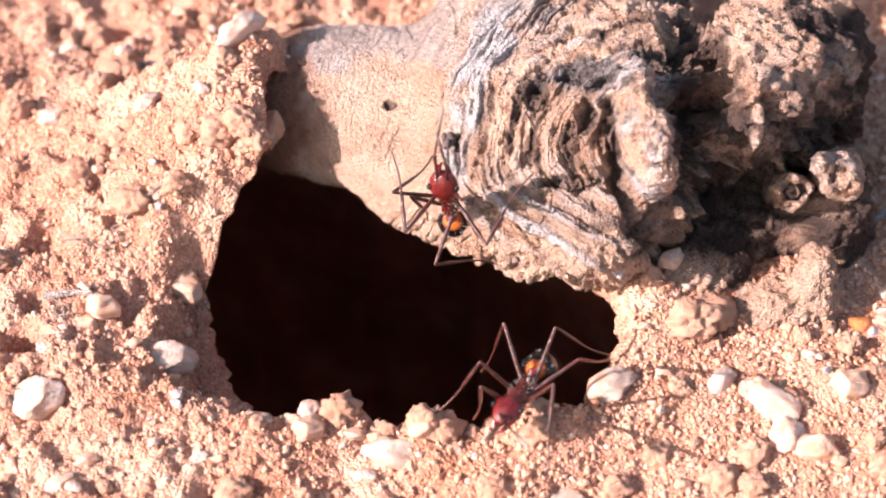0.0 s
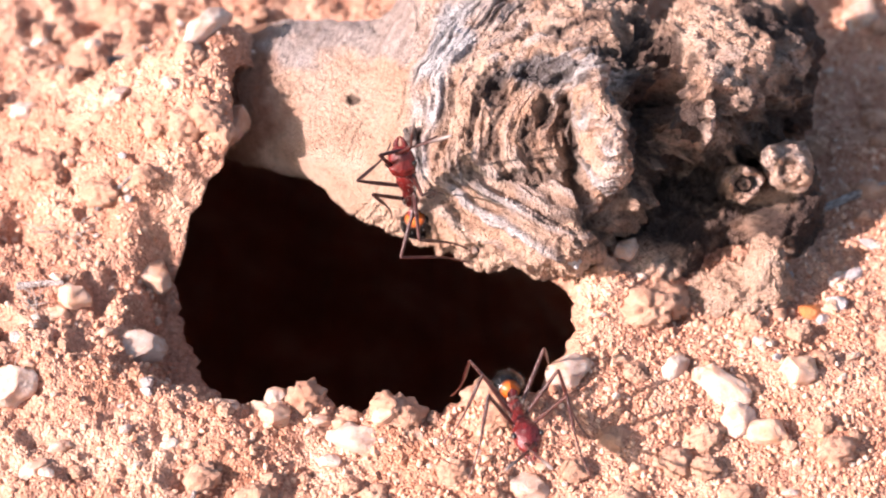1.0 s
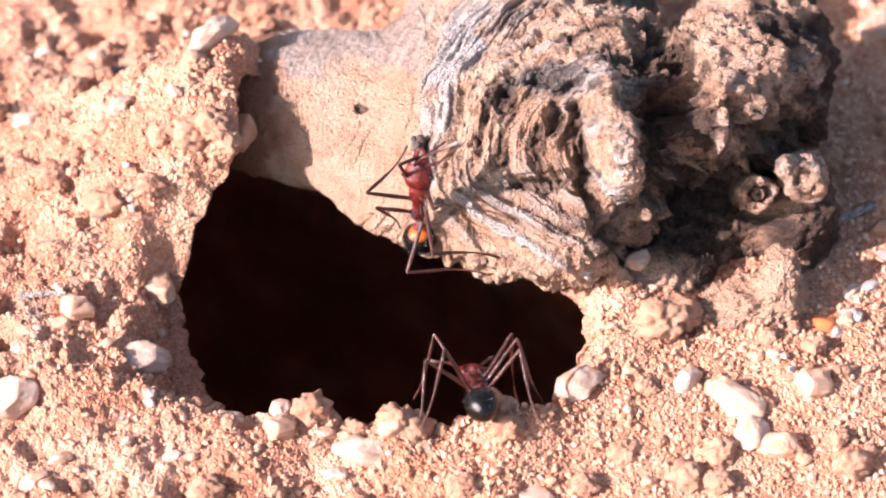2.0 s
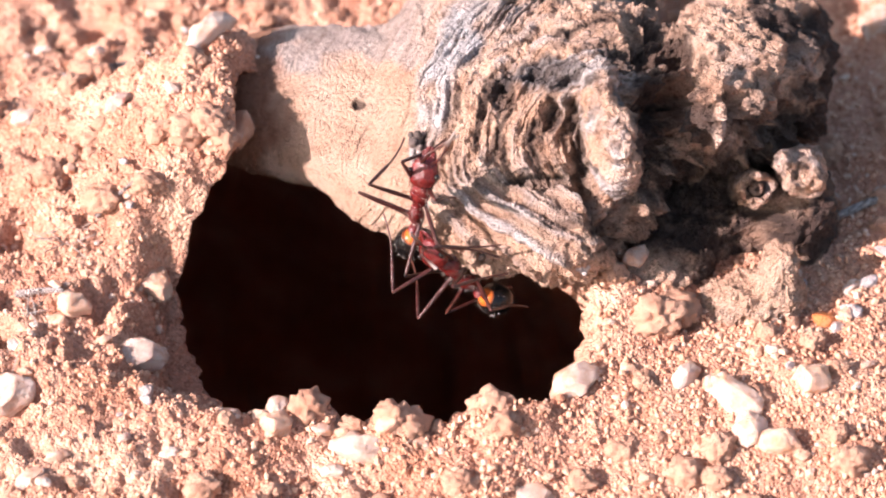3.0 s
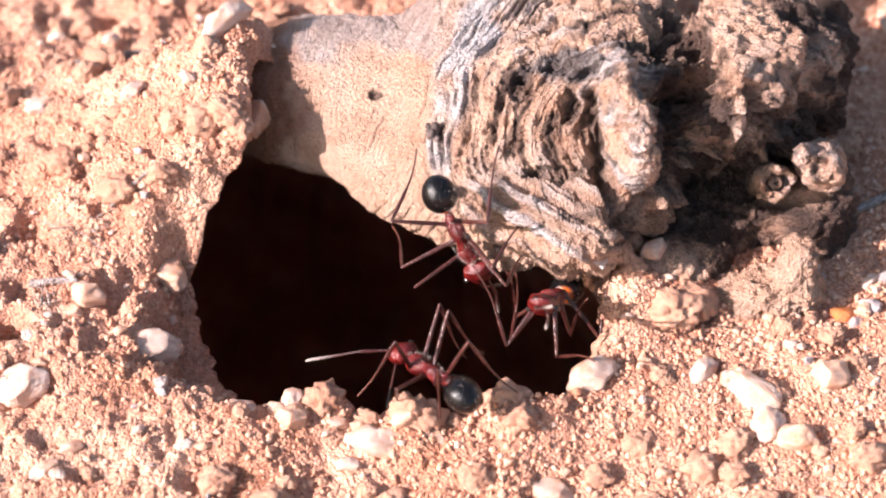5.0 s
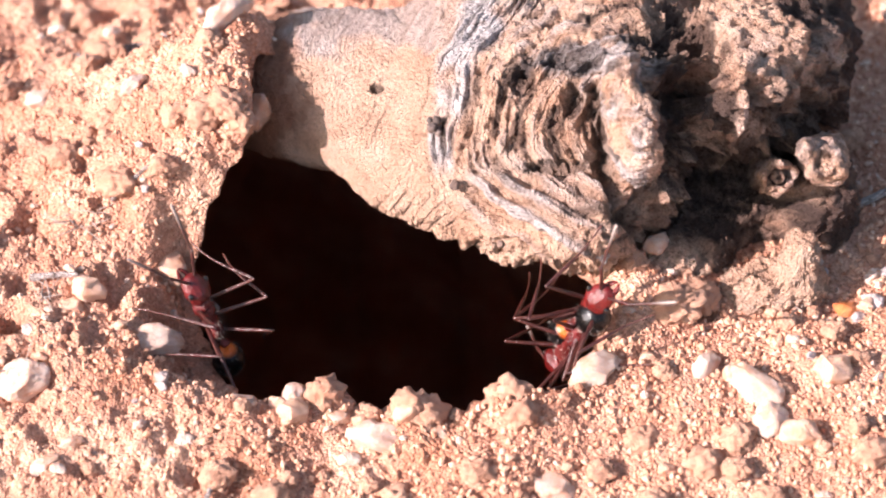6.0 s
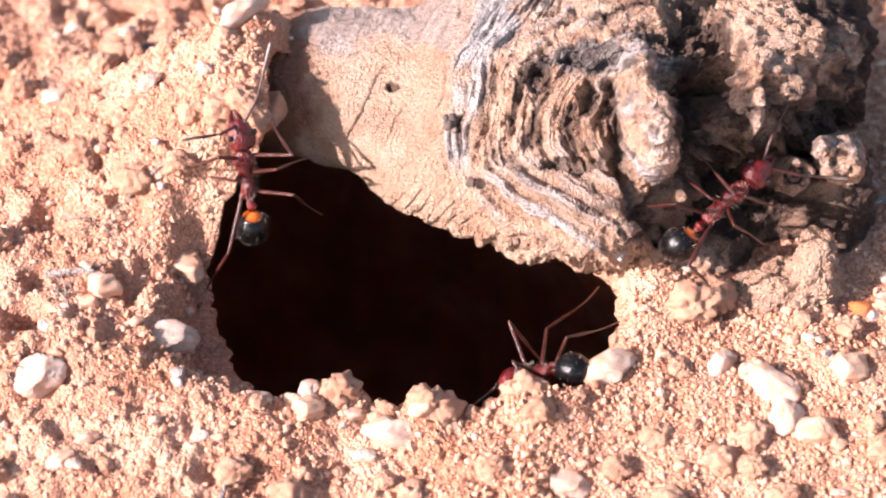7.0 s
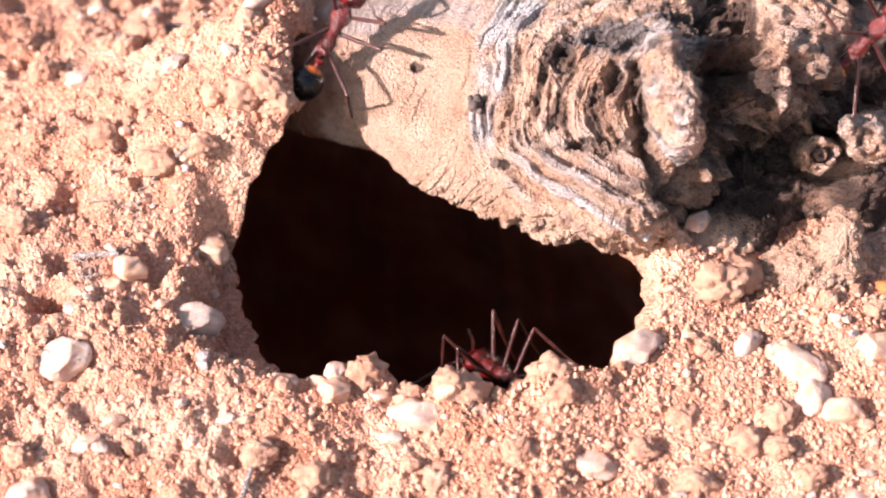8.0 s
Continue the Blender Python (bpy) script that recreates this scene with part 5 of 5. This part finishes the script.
LIP_STEPS = [
    (0.0, {1: ((7.4, -17.4, 7.8), (0.82, 0.40, 0.42)), 2: ((8.0, -10.0, -0.1), (0.35, 0.67, 0.65)), 3: ((-0.9, -15.7, 0.4), (-0.45, -0.39, 0.80)), 4: ((-3.6, -15.4, 0.3), (-0.57, -0.08, 0.82)), 10: (0.74, 0.13, 0.66), 11: (0.70, 0.42, 0.58)}),
    (0.5, {1: ((4.7, -15.2, -0.7), (0.77, -0.04, 0.64)), 2: ((6.8, -11.2, -0.5), (0.61, 0.57, 0.55)), 3: ((-4.1, -15.2, 1.1), (-0.27, -0.09, 0.96)), 5: ((-0.1, -8.6, -4.9), (0.15, 0.98, -0.13)), 11: (0.87, 0.01, 0.49), 10: (0.51, 0.65, 0.57)}),
    (1.0, {2: ((7.0, -11.3, -1.2), (0.38, 0.67, 0.63)), 5: ((0.2, -13.5, -1.7), (-0.64, 0.46, 0.62)), 11: (0.72, -0.01, 0.69), 10: (0.69, -0.33, 0.64)}),
    (1.5, {0: ((-3.6, -16.9, 2.0), (-0.08, -0.60, 0.80)), 1: ((-1.5, -16.8, 1.6), (-0.03, -0.71, 0.70)), 2: ((0.9, -17.0, 1.8), (0.27, -0.59, 0.76)), 3: ((-7.5, -12.4, 1.2), (-0.70, -0.61, 0.37)), 4: ((5.8, -13.5, -0.6), (0.85, 0.51, -0.15)), 5: ((7.1, -13.6, 2.1), (0.75, 0.46, 0.47)), 10: (0.07, 0.84, 0.54), 11: (0.33, -0.86, -0.38)}),
    (3.0, {2: ((4.0, -1.3, -1.4), (-0.37, 0.14, -0.92)), 3: ((2.6, -5.1, 6.0), (-0.30, -0.51, 0.81)), 4: ((3.1, -5.3, 3.8), (-0.20, -0.85, 0.48)), 5: ((4.5, -5.3, 0.7), (0.23, -0.94, 0.26)), 11: (0.50, -0.51, 0.70), 10: (0.26, -0.60, 0.76)}),
    (3.5, {1: ((-0.6, -5.5, 6.1), (-0.66, 0.40, -0.63)), 2: ((-0.8, 2.0, -1.0), (-0.89, 0.34, -0.29)), 3: ((7.9, -10.9, 1.1), (-0.01, -0.73, -0.68)), 4: ((4.2, -7.5, 4.7), (0.39, 0.45, -0.80)), 11: (0.30, -0.93, 0.21), 10: (0.91, -0.35, 0.22)}),
    (4.0, {2: ((0.5, 2.5, -3.0), (-0.75, 0.66, -0.08)), 3: ((1.5, -4.5, 4.0), (0.02, -0.80, 0.60)), 4: ((6.0, -7.6, 4.3), (0.78, -0.08, -0.62)), 5: ((8.2, -7.1, -2.6), (0.09, -0.50, -0.86)), 10: (0.69, 0.65, -0.31), 11: (0.84, -0.46, 0.28)}),
    (4.5, {1: ((1.8, -4.8, 4.0), (-0.54, 0.62, -0.58)), 2: ((1.3, 1.4, -2.3), (-0.79, 0.23, -0.57)), 3: ((6.4, -12.9, 2.2), (0.06, -0.48, -0.88)), 4: ((6.7, -7.0, 3.4), (0.61, 0.11, -0.78)), 5: ((5.3, -4.5, 2.6), (0.30, 0.57, -0.77)), 11: (0.12, -0.90, 0.41), 10: (0.89, -0.37, 0.28)}),
    (5.0, {1: ((3.2, -7.1, 5.0), (-0.58, -0.37, -0.72)), 2: ((2.6, 0.9, -2.7), (-0.56, 0.21, -0.80)), 3: ((8.0, -15.1, 5.3), (0.04, -0.84, -0.54)), 4: ((7.3, -8.4, 4.1), (0.25, -0.03, -0.97)), 11: (0.71, -0.35, 0.61), 10: (0.87, -0.30, 0.38)}),
    (6.5, {2: ((4.5, -3.8, 1.4), (-0.84, -0.38, -0.39)), 3: ((12.5, -7.8, 3.6), (0.10, -0.97, 0.24)), 5: ((8.3, -8.2, 0.6), (-0.21, -0.93, 0.29))}),
    (7.0, {0: ((13.8, -0.5, 10.0), (-0.09, -0.81, 0.58)), 1: ((12.1, -0.9, 8.7), (-0.27, -0.67, 0.69)), 4: ((18.7, -4.1, 4.5), (0.02, -0.89, 0.45)), 5: ((15.9, -5.9, 0.9), (-0.41, -0.91, -0.09))}),
    (7.5, {1: ((14.2, 1.7, 11.8), (-0.59, -0.45, 0.67)), 2: ((12.6, -0.1, 7.4), (-0.81, -0.58, 0.02)), 4: ((20.9, -2.3, 7.7), (-0.23, -0.94, 0.26)), 5: ((14.5, -2.8, 3.8), (-0.07, -0.69, -0.72)), 10: (0.81, 0.05, -0.59)}),
    (8.0, {2: ((14.0, 2.0, 9.3), (-0.84, -0.29, -0.46)), 5: ((21.7, 3.4, 4.4), (-0.08, -0.67, -0.74))}),
]
DEEP_STEPS = [
    (4.5, {0: ((6.1, -15.8, 1.7), (0.86, 0.47, -0.20)), 1: ((4.7, -12.8, 0.1), (0.40, 0.76, -0.52)), 4: ((0.5, -13.9, -1.9), (-0.17, 0.75, -0.64)), 5: ((0.7, -5.4, -9.5), (-0.54, 0.82, -0.17)), 10: (0.99, 0.00, 0.12), 11: (0.82, 0.26, 0.52)}),
    (5.0, {0: ((-7.8, -14.0, -0.4), (-0.25, -0.26, 0.93)), 1: ((-5.4, -14.3, -1.5), (-0.42, -0.75, 0.51)), 2: ((-2.6, -15.6, 0.3), (-0.01, -0.20, 0.98)), 5: ((2.4, -15.0, 0.9), (0.38, -0.07, 0.92)), 10: (0.40, 0.84, 0.37), 11: (0.74, 0.06, -0.67)}),
    (6.5, {0: ((-21.5, 0.9, 5.9), (-0.27, -0.48, 0.83)), 2: ((-20.7, -4.9, -0.8), (-0.11, -0.98, 0.17)), 3: ((-15.9, 0.7, 4.2), (0.45, -0.54, 0.71)), 4: ((-12.7, -0.3, 2.6), (0.51, -0.75, 0.42)), 5: ((-14.3, -2.1, -4.7), (0.67, -0.51, -0.55)), 10: (0.33, 0.57, 0.75)}),
    (7.0, {0: ((-21.5, 1.6, 5.8), (-0.21, -0.71, 0.67)), 1: ((-20.6, 1.4, 5.0), (0.04, -0.78, 0.62)), 2: ((-21.4, -1.8, -3.9), (-0.22, -0.71, -0.67)), 4: ((-13.9, 3.2, 5.1), (0.52, -0.58, 0.62)), 5: ((-13.0, 1.4, 1.3), (0.74, -0.53, 0.42)), 10: (-0.07, 0.79, 0.61)}),
    (7.5, {0: ((-20.2, 8.1, 7.9), (-0.45, -0.41, 0.79)), 1: ((-19.1, 6.9, 7.4), (-0.28, -0.66, 0.70)), 2: ((-20.8, -0.7, 1.3), (-0.30, -0.95, -0.08)), 4: ((-14.3, 7.1, 5.1), (0.74, -0.62, 0.25)), 5: ((-14.2, -2.3, 4.1), (0.68, -0.60, 0.42))}),
    (8.0, {1: ((-20.2, 7.7, 6.7), (-0.66, -0.73, 0.20)), 2: ((-19.7, 8.2, 2.2), (-0.63, -0.56, -0.54)), 5: ((-12.3, 7.2, 3.2), (0.36, -0.92, -0.16))}),
]


def between(steps, slot, t, reach):
    """The rows before and after t that name the slot, with how far t lies between them and how much they hold."""
    rows = [(u, d[slot]) for u, d in steps if slot in d]
    if not rows:
        return None
    before = [r for r in rows if r[0] <= t + 1e-6] or rows[:1]
    after = [r for r in rows if r[0] >= t - 1e-6] or rows[-1:]
    (t0, v0), (t1, v1) = before[-1], after[0]
    if 0 < t1 - t0 <= reach:
        return t0, v0, t1, v1, (t - t0) / (t1 - t0), 1.0
    t0, v0 = min((t0, v0), (t1, v1), key=lambda r: abs(r[0] - t))
    return t0, v0, t0, v0, 0.0, max(0.0, min(1.0, 1.4 - 3.5 * abs(t - t0)))


def march(ant, rows, seed, steps, reach=0.6):
    """Body, legs and feelers of one ant: feet stay planted until the body has moved on."""
    times = [round(0.1 * k, 1) for k in range(81)]
    bodies = [(t, body_at(rows, t)) for t in times]
    walk(ant, bodies)
    slots = {o["slot"]: o for o in ant.children_recursive if "slot" in o}
    rnd = random.Random(seed)
    jitter = [Vector((rnd.uniform(-0.7, 0.7), rnd.uniform(-0.6, 0.4), rnd.uniform(-0.4, 0.4))) for _ in range(6)]
    planted = [bodies[0][1] @ ((home(i) + jitter[i]) * MM) for i in range(6)]
    tracks = {k: [] for k in slots}
    for n, (t, m) in enumerate(bodies):
        for i in range(6):
            want = m @ ((home(i) + jitter[i]) * MM)
            gap = (want - planted[i]).length / MM
            if gap > 3.2 or (gap > 1.2 and (n + i) % 2 == 0):
                planted[i] = want
            foot, knee_to = (m.inverted() @ planted[i]) / MM, Vector((0.10 * (1, 0, -1)[i % 3], 0.30 if i < 3 else -0.30, 1.0))
            got = between(steps, i, t, reach)
            if got and got[5] > 0:
                t0, v0, t1, v1, k, hold = got
                m0, m1 = body_at(rows, t0), body_at(rows, t1)
                if (m0.translation - m1.translation).length < 2.5 * MM:
                    k = max(0.0, min(1.0, (k - 0.3) / 0.4))
                    spot = (m.inverted() @ (Vector(v0[0]).lerp(Vector(v1[0]), k) * MM)) / MM
                    if t1 == t0 and (m.translation - m0.translation).length > 2.5 * MM:
                        spot = (m0.inverted() @ (Vector(v0[0]) * MM)) / MM
                else:
                    spot = ((m0.inverted() @ (Vector(v0[0]) * MM)) / MM).lerp((m1.inverted() @ (Vector(v1[0]) * MM)) / MM, k)
                bend = (m0.to_3x3().inverted() @ Vector(v0[1])).lerp(m1.to_3x3().inverted() @ Vector(v1[1]), k)
                foot, knee_to = foot.lerp(spot, hold), knee_to.normalized().lerp(bend, hold)
            upper, lower = leg_poses(i, foot, knee_to)
            tracks[i].append((t, upper))
            tracks[20 + i].append((t, lower))
        for slot, sgn in ((10, 1), (11, -1)):
            w = 16 * math.sin(2.3 * t * 2 + seed + sgn) + 7 * math.sin(7.1 * t + 2 * seed)
            turn = pose(0, 0, 0, 0, -14 + 0.6 * w, sgn * (42 + w)).to_quaternion()
            got = between(steps, slot, t, reach)
            if got and got[5] > 0:
                aim = Vector(got[1]).lerp(Vector(got[3]), got[4])
                turn = turn.slerp(aim.to_track_quat("X", "Z"), got[5])
            tracks[slot].append((t, Matrix.LocRotScale(Vector((0.70, sgn * 0.34, 0.35)) * MM, turn, None)))
    for k, r in tracks.items():
        walk(slots[k], r)


ANT = build_ant()
ANT_B = copy_thing(ANT, Matrix())
ANT_C = copy_thing(ANT, Matrix())


def motions():
    march(ANT, WOOD_ANT, 1, WOOD_STEPS, 1.6)
    march(ANT_B, LIP_ANT, 2, LIP_STEPS)
    march(ANT_C, DEEP_ANT, 3, DEEP_STEPS)


motions()
